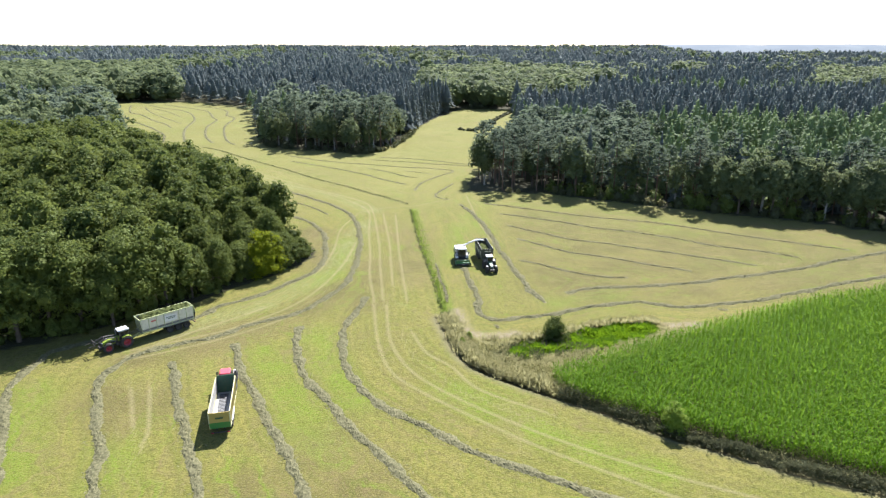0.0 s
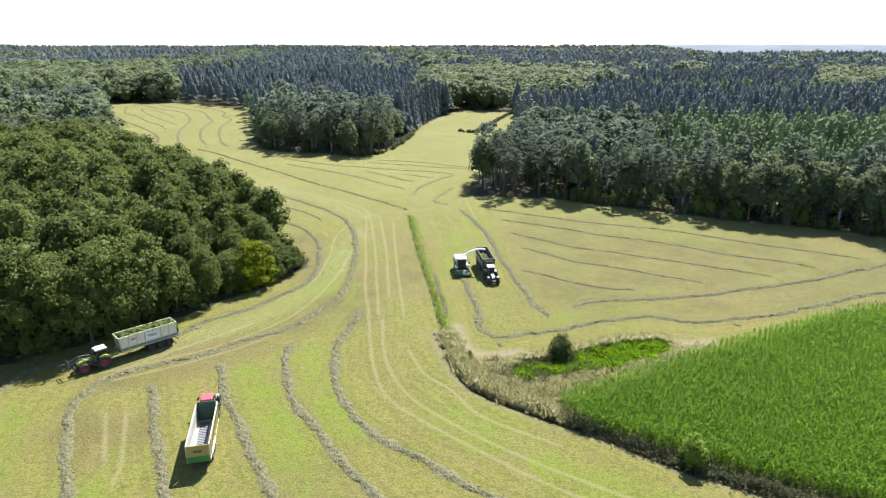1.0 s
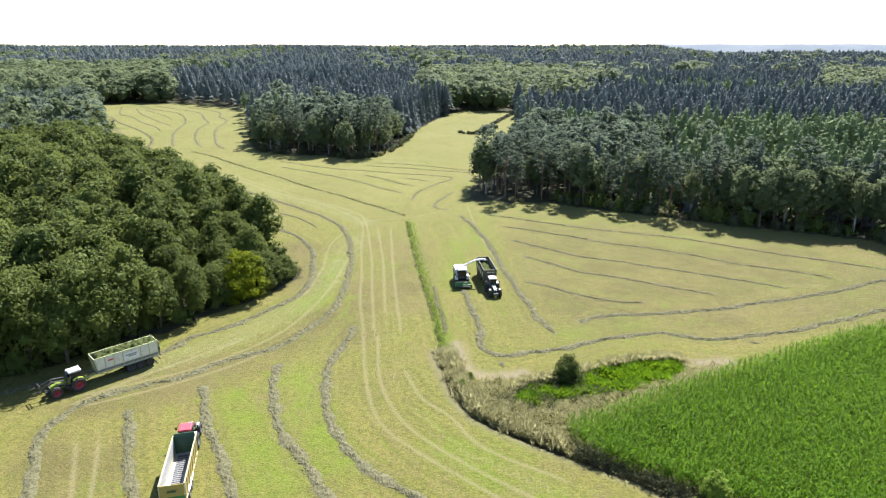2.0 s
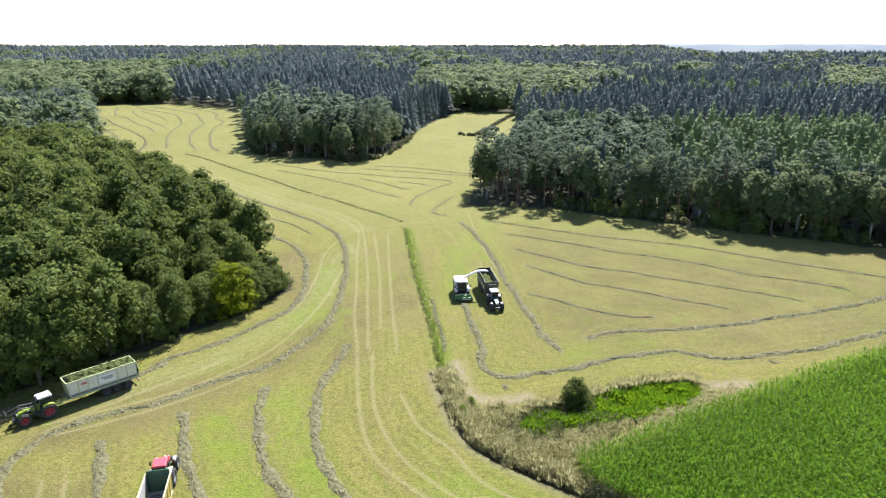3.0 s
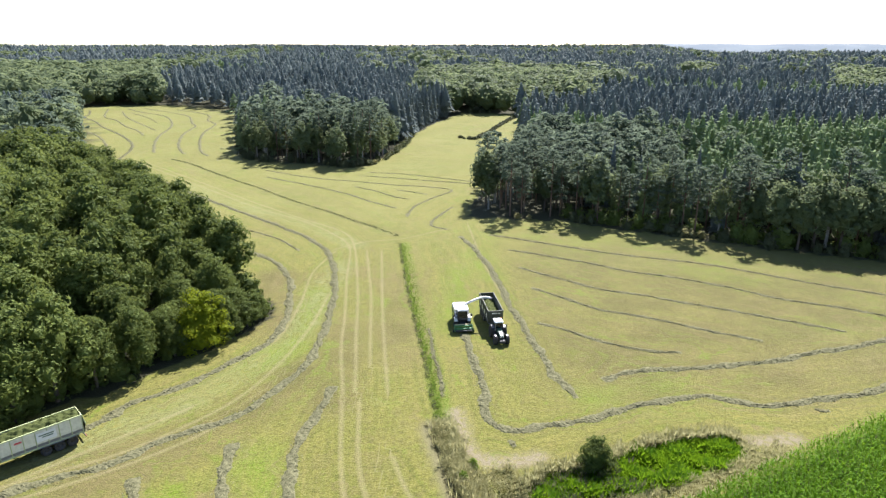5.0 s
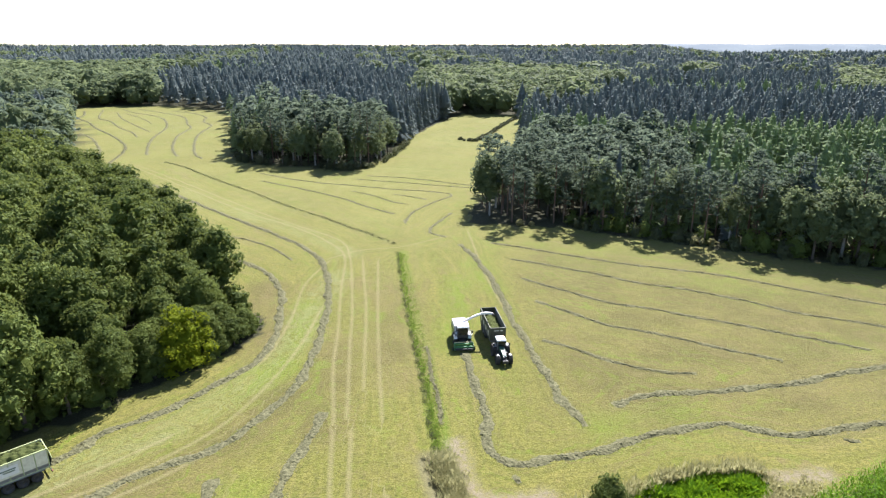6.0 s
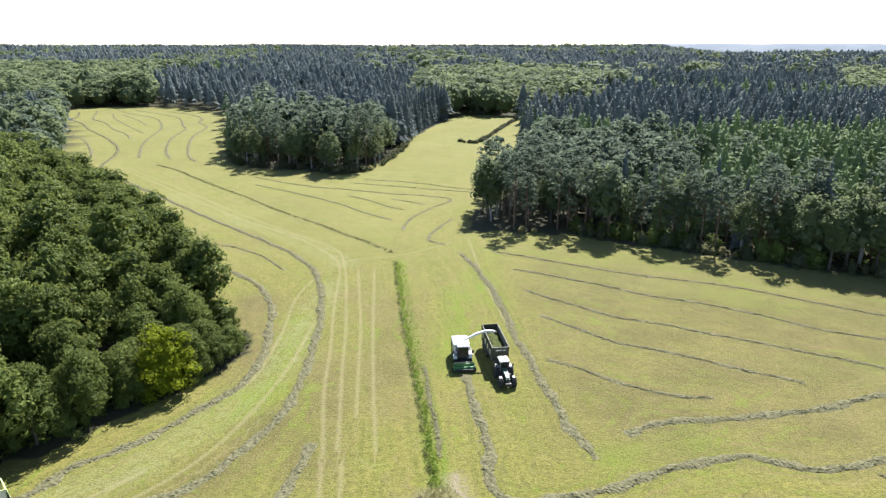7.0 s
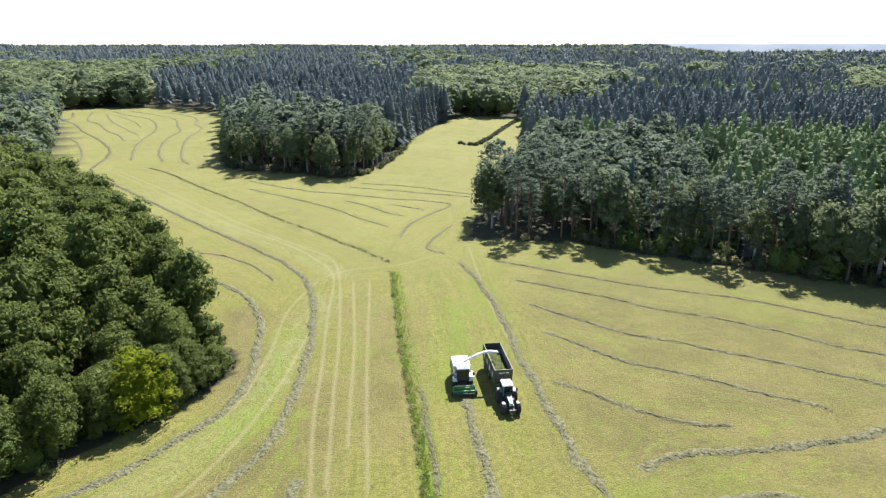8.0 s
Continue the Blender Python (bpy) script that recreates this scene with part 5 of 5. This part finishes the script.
def tractor(name, label, hood_mat, roof_mat, rim_mat, guard_mat, nose_mat, at, turn, loader=False):
    """A farm tractor, rear axle over the origin, looking along +y."""
    t = tagged(new(name), label, "tractor")
    prof = [(0.75, 1.0), (0.75, 1.95), (1.5, 1.93), (2.7, 1.78), (3.25, 1.62), (3.42, 1.35), (3.42, 1.0)]
    hood = part("hood", sheet(prof, -0.40, 0.40, 0.05, lambda y, z: 1.0 - 0.11 * max(y - 0.8, 0)), hood_mat, t)
    part("grille", block((0, 3.44, 1.25), (0.5, 0.04, 0.42), 0.01), DARK, hood)
    for s in (-1, 1):
        part("headlight", block((s * 0.2, 3.42, 1.52), (0.2, 0.08, 0.1), 0.02), LAMP_GLASS, hood)
        part("side_vent", block((s * 0.40, 2.0, 1.38), (0.06, 1.1, 0.3), 0.01), DARK, hood)
    bm = block((0, 1.5, 0.85), (0.62, 3.6, 0.45), 0.04)
    box(bm, (0, 0, 0.85), (0.7, 1.2, 0.6), 0.05)
    box(bm, (0, 2.85, 0.72), (1.5, 0.25, 0.22), 0.03)
    box(bm, (0, 0, 0.92), (1.5, 0.3, 0.3), 0.03)
    box(bm, (0, 3.62, 0.9), (0.7, 0.4, 0.3), 0.04)
    box(bm, (0.62, 1.1, 0.95), (0.42, 0.9, 0.5), 0.05)
    box(bm, (-0.62, 1.1, 0.95), (0.42, 0.9, 0.5), 0.05)
    part("chassis", bm, DARK, t)
    part("front_weight", block((0, 3.85, 0.85), (0.9, 0.35, 0.45), 0.06), nose_mat, t)
    # cab
    cab = part("cab", block((0, 0.12, 1.55), (1.25, 1.5, 0.5), 0.05), DARK, t)
    for x, y0, y1 in ((-1, 0.88, 0.72), (1, 0.88, 0.72), (-1, -0.62, -0.55), (1, -0.62, -0.55), (-1, 0.1, 0.08), (1, 0.1, 0.08)):
        part("pillar", rod(bmesh.new(), (x * 0.72, y0, 1.5), (x * 0.68, y1, 2.85), 0.045, 0.04, 6), DARK, cab)
    part("windscreen", block((0, 0.80, 2.22), (1.32, 0.02, 1.2), 0, 0.97, -0.12), GLASS, cab)
    part("rear_window", block((0, -0.58, 2.25), (1.3, 0.02, 1.15), 0, 0.97, 0.06), GLASS, cab)
    for s in (-1, 1):
        part("side_window", block((s * 0.71, 0.12, 2.22), (0.02, 1.34, 1.2), 0), GLASS, cab)
    part("seat", block((0, -0.1, 1.95), (0.5, 0.5, 0.5), 0.1), DARK, cab)
    roof = part("roof", block((0, 0.1, 2.98), (1.56, 1.72, 0.24), 0.09, 0.93), roof_mat, t)
    part("beacon", rod(bmesh.new(), (-0.6, -0.4, 3.08), (-0.6, -0.4, 3.28), 0.07, 0.05), AMBER, roof)
    for s in (-1, 1):
        part("work_lamp", block((s * 0.5, 0.97, 2.98), (0.2, 0.08, 0.12), 0.02), LAMP_GLASS, roof)
        bm = rod(bmesh.new(), (s * 0.72, 0.85, 2.6), (s * 1.2, 0.95, 2.55), 0.025)
        box(bm, (s * 1.24, 0.95, 2.35), (0.24, 0.06, 0.42), 0.03)
        part("mirror", bm, DARK, t)
        part("rear_mudguard", arc_sheet(0, 0.98, 1.12, 55, 150, s * 0.62, s * 1.22), guard_mat, t)
        part("front_mudguard", arc_sheet(2.85, 0.76, 0.87, 70, 130, s * 0.78, s * 1.14), DARK if loader else guard_mat, t)
        wheel(t, (s * 1.04, 0, 0.98), 0.98, 0.74, rim_mat)
        wheel(t, (s * 0.98, 2.85, 0.78), 0.78, 0.62, rim_mat, 16)
        part("step", block((s * 0.85, 0.95, 0.7), (0.36, 0.4, 0.5), 0.03), DARK, t)
    part("exhaust", rod(bmesh.new(), (0.62, 0.98, 1.5), (0.62, 0.98, 2.95), 0.07), STEEL, t)
    part("hitch", block((0, -0.75, 0.62), (0.5, 0.6, 0.35), 0.04), DARK, t)
    if loader:
        for s in (-1, 1):
            bm = rod(bmesh.new(), (s * 0.55, 1.25, 2.05), (s * 0.55, 3.0, 2.35), 0.10, 0.09, 6)
            rod(bm, (s * 0.55, 3.0, 2.35), (s * 0.55, 4.5, 1.9), 0.09, 0.07, 6)
            rod(bm, (s * 0.55, 1.35, 1.0), (s * 0.55, 1.25, 2.1), 0.11, 0.1, 6)
            part("loader_arm", bm, DARK, t)
            part("ram", rod(bmesh.new(), (s * 0.55, 1.5, 1.45), (s * 0.55, 3.0, 2.15), 0.045), STEEL, t)
        bm = rod(bmesh.new(), (-0.62, 3.1, 2.3), (0.62, 3.1, 2.3), 0.06)
        for z in (1.75, 2.25):
            box(bm, (0, 4.6, z), (1.7, 0.1, 0.1), 0.02)
        for x in (-0.8, -0.3, 0.3, 0.8):
            box(bm, (x, 4.6, 2.0), (0.08, 0.1, 0.55), 0.02)
        for x in (-0.75, 0.75):
            box(bm, (x, 5.15, 1.74), (0.1, 1.1, 0.07), 0.02)
        part("fork_carriage", bm, DARK, t)
    t.matrix_basis = pose(*at, 0, 0, 0, turn)
    return t


def silage_heap(length, width, z, rise, seed):
    """Chopped grass lying in a trailer: an uneven heap."""
    r = np.random.RandomState(seed)
    nx, ny = 18, 60
    gx, gy = np.meshgrid(np.linspace(-1, 1, nx), np.linspace(-1, 1, ny))
    h = rise * (1 - 0.55 * gx ** 2) * (1 - 0.35 * gy ** 4) + 0.16 * wave(gx * 2, gy * 6, 1.6, seed) + r.normal(0, 0.05, gx.shape)
    v = np.c_[(gx * width / 2).ravel(), (gy * length / 2).ravel(), (z + h).ravel()]
    i = np.arange(ny - 1)[:, None] * nx + np.arange(nx - 1)[None, :]
    return mesh_np("load", v, np.stack([i, i + 1, i + nx + 1, i + nx], -1).reshape(-1, 4), SILAGE, smooth=True)


def trailer(name, label, length, width, floor_z, top_z, wall_mat, frame_mat, inner_mat, axles, at, turn, ribs=8,
            gate_mats=None, head_mat=None, guard_mat=None, flare=0.08, hub=STEEL, right_mat=None, inner_shaded=None):
    """A high-sided silage trailer, box centred on the origin, drawn along +y."""
    t = tagged(new(name), label, "trailer")
    L, W, h = length / 2, width / 2, top_z - floor_z
    floor = part("bed_floor", block((0, 0, floor_z), (width - 0.1, length - 0.1, 0.08)), inner_mat, t)
    for s in (-1, 1):
        prof = [(-L, floor_z), (L - 0.25, floor_z), (L, top_z), (-L, top_z)]
        bm = bmesh.new()
        for x0, x1 in ((0.0, 0.05),):
            ends = []
            for x in (x0, x1):
                ends.append([bm.verts.new((s * (W - flare * (1 - (z - floor_z) / h) - 0.05 + x), y, z)) for y, z in prof])
            bm.faces.new(ends[0]), bm.faces.new(ends[1][::-1])
            for i in range(4):
                bm.faces.new((ends[0][i], ends[1][i], ends[1][(i + 1) % 4], ends[0][(i + 1) % 4]))
        bmesh.ops.recalc_face_normals(bm, faces=bm.faces)
        wm = right_mat if right_mat and s > 0 else wall_mat
        wall = part("side_wall", bm, wm, t)
        # the right lining can take a darker material that paints its shade
        lining = part("lining", block((s * (W - 0.075), -0.05, floor_z + h * 0.5), (0.02, length - 0.35, h * 0.94)), inner_shaded if inner_shaded and s > 0 else inner_mat, wall)
        for k in range(ribs + 1):
            y = -L + 0.04 + k * (length - 0.2) / ribs
            part("rib", rod(bmesh.new(), (s * (W - flare + 0.04), y - (0.12 if k == ribs else 0), floor_z), (s * (W + 0.04), y, top_z - 0.03), 0.05, 0.05, 4), frame_mat, wall)
        part("top_rail", block((s * (W + 0.0), 0, top_z), (0.13, length + 0.06, 0.13), 0.02), frame_mat, wall)
        part("sill", block((s * (W - flare), -0.1, floor_z - 0.06), (0.14, length - 0.2, 0.16), 0.02), frame_mat, wall)
    head = part("headboard", sheet([(L - 0.28, floor_z), (L - 0.22, floor_z), (L + 0.03, top_z), (L - 0.03, top_z)], -W + 0.06, W - 0.06), head_mat or wall_mat, t)
    part("top_rail", block((0, L, top_z + 0.02), (width + 0.1, 0.12, 0.12), 0.02), frame_mat, head)
    for x in (-0.6, 0.0, 0.6):
        part("rib", rod(bmesh.new(), (x * W, L - 0.2, floor_z), (x * W, L + 0.06, top_z), 0.04, 0.04, 4), frame_mat, head)
    up, low = gate_mats or (wall_mat, frame_mat)
    gate = part("tailgate", sheet([(-L - 0.30, floor_z + h * 0.42), (-L - 0.24, floor_z + h * 0.42), (-L + 0.02, top_z), (-L - 0.06, top_z)], -W + 0.03, W - 0.03), up, t)
    part("lower_panel", sheet([(-L - 0.06, floor_z - 0.05), (-L, floor_z - 0.05), (-L - 0.24, floor_z + h * 0.42), (-L - 0.30, floor_z + h * 0.42)], -W + 0.03, W - 0.03), low, gate)
    for s in (-1, 1):
        part("gate_arm", rod(bmesh.new(), (s * (W - 0.02), -L - 0.05, top_z - 0.05), (s * (W - 0.02), -L - 0.3, floor_z + h * 0.4), 0.05, 0.05, 6), frame_mat, gate)
    part("bumper", block((0, -L - 0.1, 0.62), (width - 0.2, 0.12, 0.16), 0.03), DARK, t)
    bm = bmesh.new()
    for s in (-1, 1):
        box(bm, (s * 0.45, -0.2, floor_z - 0.22), (0.16, length - 0.6, 0.28), 0.02)
    for k in range(5):
        box(bm, (0, -L + 1 + k * (length - 2) / 4, floor_z - 0.2), (1.0, 0.12, 0.18))
    part("chassis", bm, DARK, t)
    bm = bmesh.new()
    for s in (-1, 1):
        rod(bm, (s * 0.5, L - 0.8, floor_z - 0.25), (0, L + 1.25, 0.7), 0.08, 0.07, 6)
    rod(bm, (0, L + 1.1, 0.7), (0, L + 1.5, 0.66), 0.08, 0.08, 8)
    part("drawbar", bm, frame_mat, t)
    rad = 0.62
    for k in range(axles):
        y = -L * 0.30 + (k - (axles - 1) / 2) * -1.42 - 0.35
        part("axle", rod(bmesh.new(), (-W + 0.2, y, rad), (W - 0.2, y, rad), 0.07), DARK, t)
        for s in (-1, 1):
            wheel(t, (s * (W - 0.24), y, rad), rad, 0.52, hub, 18)
    for s in (-1, 1):
        y0 = -L * 0.30 - 0.35
        if guard_mat:
            part("mudguard", block((s * (W - 0.18), y0, rad * 2 + 0.1), (0.62, 1.42 * axles + 0.25, 0.07), 0.03), guard_mat, t)
        part("tail_lamp", block((s * (W - 0.3), -L - 0.17, 0.64), (0.3, 0.04, 0.1), 0.01), RED, t)
    t.matrix_basis = pose(*at, 0, 0, 0, turn)
    return t


def load_in(owner, length, width, z, rise, seed, label, shift=0.0):
    """The load is a thing of its own, lying in the trailer."""
    ob = tagged(new("silage_load", silage_heap(length, width, z, rise, seed)), label, "silage")
    ob.matrix_basis = owner.matrix_basis @ pose(0, shift, 0)
    return ob


# loaded rig passing the grove
grey_trailer = trailer("silage_trailer", "pale grey three-axle silage trailer with green ribs, full of grass", 9.0, 2.5, 1.45, 3.75, CREAM, PALE_GREEN, BOX_GREY, 3, (-47.65, 99.4), 134.5, 7, guard_mat=STEEL, gate_mats=(PALE_GREEN, DARK), head_mat=BOX_GREY, hub=DARK)
load_in(grey_trailer, 8.3, 2.28, 3.3, 0.75, 4, "chopped green grass heaped in the pale trailer", -0.2)
sign = part("sign_board", block((-1.30, -0.55, 2.75), (0.03, 2.1, 1.15), 0.01), WHITE, grey_trailer, "white board with unreadable lettering")
for z, a, b in ((2.95, -1.35, 0.25), (2.70, -1.25, -0.1)):
    part("lettering_bar", block((-1.325, (a + b) / 2, z), (0.012, b - a, 0.13)), BOTTLE, sign)
part("red_plate", block((-1.31, 2.35, 3.05), (0.03, 0.75, 0.2), 0.01), RED, grey_trailer)
tractor("tractor", "green tractor with white roof, red rims and front loader", FRESH_GREEN, WHITE, RIM_RED, FRESH_GREEN, DARK, (-52.2, 94.0), 136.0, True)

# empty rig waiting on the meadow
# inside, pale steel paints the sunlit left wall, grey the shaded right one
yellow_trailer = trailer("silage_trailer", "empty silage trailer with yellow and green tailgate and white sides", 9.0, 2.55, 1.25, 3.4, PALE_YELLOW, PALE_YELLOW, PALE_STEEL, 2, (-29.0, 73.1), 13.0, 7, (YELLOW, LEAF_GREEN), BOTTLE, WHITE, 0.05, right_mat=YELLOW, inner_shaded=BOX_GREY)
for k in range(22):
    part("floor_slat", block((-0.25, -4.1 + k * 0.36, 1.32), (1.15, 0.07, 0.05)), DARK, yellow_trailer)
for x in (-0.82, 0.32):
    part("floor_chain", block((x, -0.3, 1.32), (0.07, 8.0, 0.06)), STEEL, yellow_trailer)
part("floor_sheet", block((-0.25, -0.3, 1.297), (1.2, 8.1, 0.012)), STEEL, yellow_trailer)
bm = block((0, 4.45, 3.45), (2.3, 0.1, 0.7), 0.03)
part("headboard_grid", bm, BOTTLE, yellow_trailer)
part("crest_bar", block((0.0, -4.80, 2.75), (0.9, 0.03, 0.2)), BOTTLE, yellow_trailer)
tractor("tractor", "red tractor with a faded red roof", RED, PINK_RED, STEEL, PALE_STEEL, DARK, (-30.85, 79.7), 13.0)

# dark rig driving beside the harvester
dark_trailer = trailer("silage_trailer", "dark olive silage trailer being filled with chopped grass", 8.4, 2.55, 1.4, 3.7, OLIVE, OLIVE, BOX_GREY, 3, (9.36, 137.5), 187.5, 7, head_mat=OLIVE, guard_mat=DARK, hub=STEEL)
load_in(dark_trailer, 7.6, 2.3, 2.15, 0.55, 8, "low layer of chopped grass in the dark trailer", -0.1)
for x in (-0.55, 0.05, 0.5):
    part("lettering_bar", block((x, 4.22, 3.25), (0.42, 0.03, 0.14)), CREAM, dark_trailer)
for k in range(4):
    part("side_stripe", block((1.335, -2.9 + k * 1.9, 2.4), (0.02, 0.7, 0.8)), CREAM, dark_trailer)
tractor("tractor", "dark green tractor with white roof pulling the dark trailer", BOTTLE, WHITE, DARK, STEEL, DARK, (10.1, 131.2), 187.0)


# ---- forage harvester ----
def harvester(at, turn):
    """A self-propelled forage harvester looking along +y, front axle over the origin."""
    t = tagged(new("forage_harvester"), "white and green forage harvester with its spout swung over a trailer", "harvester")
    prof = [(-3.9, 1.15), (-3.95, 2.2), (-3.6, 2.95), (-1.0, 3.1), (-0.35, 3.05), (-0.35, 1.15)]
    hood = part("engine_hood", sheet(prof, -1.25, 1.25, 0.14), WHITE, t)
    for s in (-1, 1):
        part("side_panel", block((s * 1.28, -2.2, 1.75), (0.06, 3.0, 1.1), 0.03), FRESH_GREEN, hood)
        part("air_grille", block((s * 1.31, -3.0, 1.9), (0.05, 1.0, 0.8), 0.02), DARK, hood)
    part("intake_screen", block((0, -2.9, 3.06), (1.5, 1.0, 0.1), 0.03), STEEL, hood)
    bm = block((0, -1.6, 0.95), (1.4, 4.4, 0.5), 0.05)
    box(bm, (0, 0, 1.0), (2.0, 0.5, 0.5), 0.05)
    box(bm, (0, -3.0, 0.75), (1.9, 0.3, 0.25), 0.03)
    part("chassis", bm, DARK, t)
    cab = part("cab", block((0, 0.45, 1.75), (1.8, 1.5, 0.4), 0.06), DARK, t)
    for x, y in ((-0.84, 1.12), (0.84, 1.12), (-0.86, -0.25), (0.86, -0.25)):
        part("pillar", rod(bmesh.new(), (x, y, 1.9), (x * 0.95, y * 0.92, 3.35), 0.05, 0.045, 6), DARK, cab)
    part("windscreen", block((0, 1.12, 2.6), (1.7, 0.03, 1.45), 0, 0.97, -0.1), GLASS, cab)
    for s in (-1, 1):
        part("side_window", block((s * 0.84, 0.42, 2.6), (0.03, 1.3, 1.4)), GLASS, cab)
    part("seat", block((0, 0.2, 2.3), (0.55, 0.55, 0.7), 0.1), DARK, cab)
    roof = part("roof", block((0, 0.42, 3.48), (1.95, 1.95, 0.26), 0.1, 0.93), WHITE, t)
    for s in (-1, 1):
        part("beacon", rod(bmesh.new(), (s * 0.75, -0.3, 3.58), (s * 0.75, -0.3, 3.8), 0.07, 0.05), AMBER, roof)
        for k in range(3):
            part("work_lamp", block((s * (0.25 + 0.26 * k), 1.4, 3.45), (0.18, 0.07, 0.12), 0.02), LAMP_GLASS, roof)
        bm = rod(bmesh.new(), (s * 0.85, 1.1, 2.9), (s * 1.45, 1.35, 2.85), 0.03)
        box(bm, (s * 1.5, 1.35, 2.6), (0.28, 0.07, 0.5), 0.03)
        part("mirror", bm, DARK, t)
        bm = rod(bmesh.new(), (s * 1.25, -0.3, 1.95), (s * 1.25, -0.3, 2.75), 0.025)
        rod(bm, (s * 1.25, 1.0, 1.95), (s * 1.25, 1.0, 2.75), 0.025)
        rod(bm, (s * 1.25, -0.3, 2.75), (s * 1.25, 1.0, 2.75), 0.025)
        part("railing", bm, STEEL, t)
        part("platform", block((s * 1.08, 0.35, 1.93), (0.42, 1.4, 0.06), 0.01), STEEL, t)
        part("front_mudguard", arc_sheet(0, 0.95, 1.08, 20, 160, s * 0.85, s * 1.45), WHITE, t)
        wheel(t, (s * 1.12, 0, 0.94), 0.94, 0.72, FRESH_GREEN)
        wheel(t, (s * 1.0, -3.0, 0.66), 0.66, 0.5, FRESH_GREEN, 16)
    # spout: a bent square tube to the left of the machine
    base = part("spout_turret", rod(bmesh.new(), (0, -0.75, 3.0), (0, -0.75, 3.55), 0.32, 0.26, 14), WHITE, t)
    bm = bmesh.new()
    n, last = 16, None
    for k in range(n + 1):
        f = k / n
        x = -0.1 - 5.0 * f
        z = 3.45 + 1.75 * math.sin(min(f * 1.5, 1.57)) - 0.75 * max(f - 0.62, 0) ** 1.5 * 2
        w = 0.19 - 0.05 * f
        ring = [bm.verts.new((x - dz * 0.3, -0.75 + dy + 0.15 * f, z + dz)) for dy, dz in ((-w, -w), (w, -w), (w, w), (-w, w))]
        if last:
            for i in range(4):
                bm.faces.new((last[i], last[(i + 1) % 4], ring[(i + 1) % 4], ring[i]))
        last = ring
    bmesh.ops.recalc_face_normals(bm, faces=bm.faces)
    part("spout", bm, WHITE, t)
    part("spout_flap", block((-5.25, -0.6, 4.65), (0.35, 0.28, 0.35), 0.04), DARK, t)
    part("spout_ram", rod(bmesh.new(), (-0.2, -0.75, 3.2), (-1.6, -0.72, 4.45), 0.05), DARK, t)
    # pick-up header
    bm = block((0, 2.2, 0.75), (3.1, 0.5, 0.8), 0.08)
    head = part("pickup_header", bm, LEAF_GREEN, t)
    part("feed_channel", block((0, 1.35, 0.95), (1.0, 1.3, 0.6), 0.06), DARK, t)
    part("roller", rod(bmesh.new(), (-1.5, 2.85, 0.75), (1.5, 2.85, 0.75), 0.16), LEAF_GREEN, head)
    part("press_roller", rod(bmesh.new(), (-1.45, 3.15, 0.5), (1.45, 3.15, 0.5), 0.13), DARK, head)
    bm = rod(bmesh.new(), (-1.45, 2.7, 0.36), (1.45, 2.7, 0.36), 0.2)
    for k in range(24):
        for a in (0.2, 1.4, 2.6, 3.8, 5.0):
            x = -1.4 + k * 2.8 / 23
            rod(bm, (x, 2.7, 0.36), (x, 2.7 + 0.32 * math.cos(a), 0.36 + 0.32 * math.sin(a)), 0.012, 0.01, 4)
    part("pickup_reel", bm, STEEL, head)
    for s in (-1, 1):
        part("end_plate", sheet([(1.95, 0.25), (3.0, 0.25), (3.3, 0.55), (2.9, 1.05), (1.95, 1.15)], s * 1.52, s * 1.58), LEAF_GREEN, head)
        part("guard_arm", rod(bmesh.new(), (s * 1.45, 2.1, 1.1), (s * 1.45, 3.15, 0.6), 0.05, 0.05, 6), DARK, head)
        wheel(head, (s * 1.75, 2.5, 0.3), 0.3, 0.18, STEEL, 10, "gauge_wheel")
    part("frame_bar", block((0, 2.15, 1.25), (2.9, 0.12, 0.14), 0.03), PALE_YELLOW, head)
    for z in (0.62, 0.95):
        part("guard_strip", block((0, 2.47, z), (2.9, 0.05, 0.07), 0.01), FRESH_GREEN, head)
    part("bonnet_ring", arc_sheet(0.2, 0.0, 1.75, 35, 145, 0.0, 0.06, 0.08, 14), WHITE, t).matrix_basis = pose(0, 0, 1.95, 0, -90, 0)
    t.matrix_basis = pose(*at, 0, 0, 0, turn)


harvester((4.15, 135.4), 186.0)
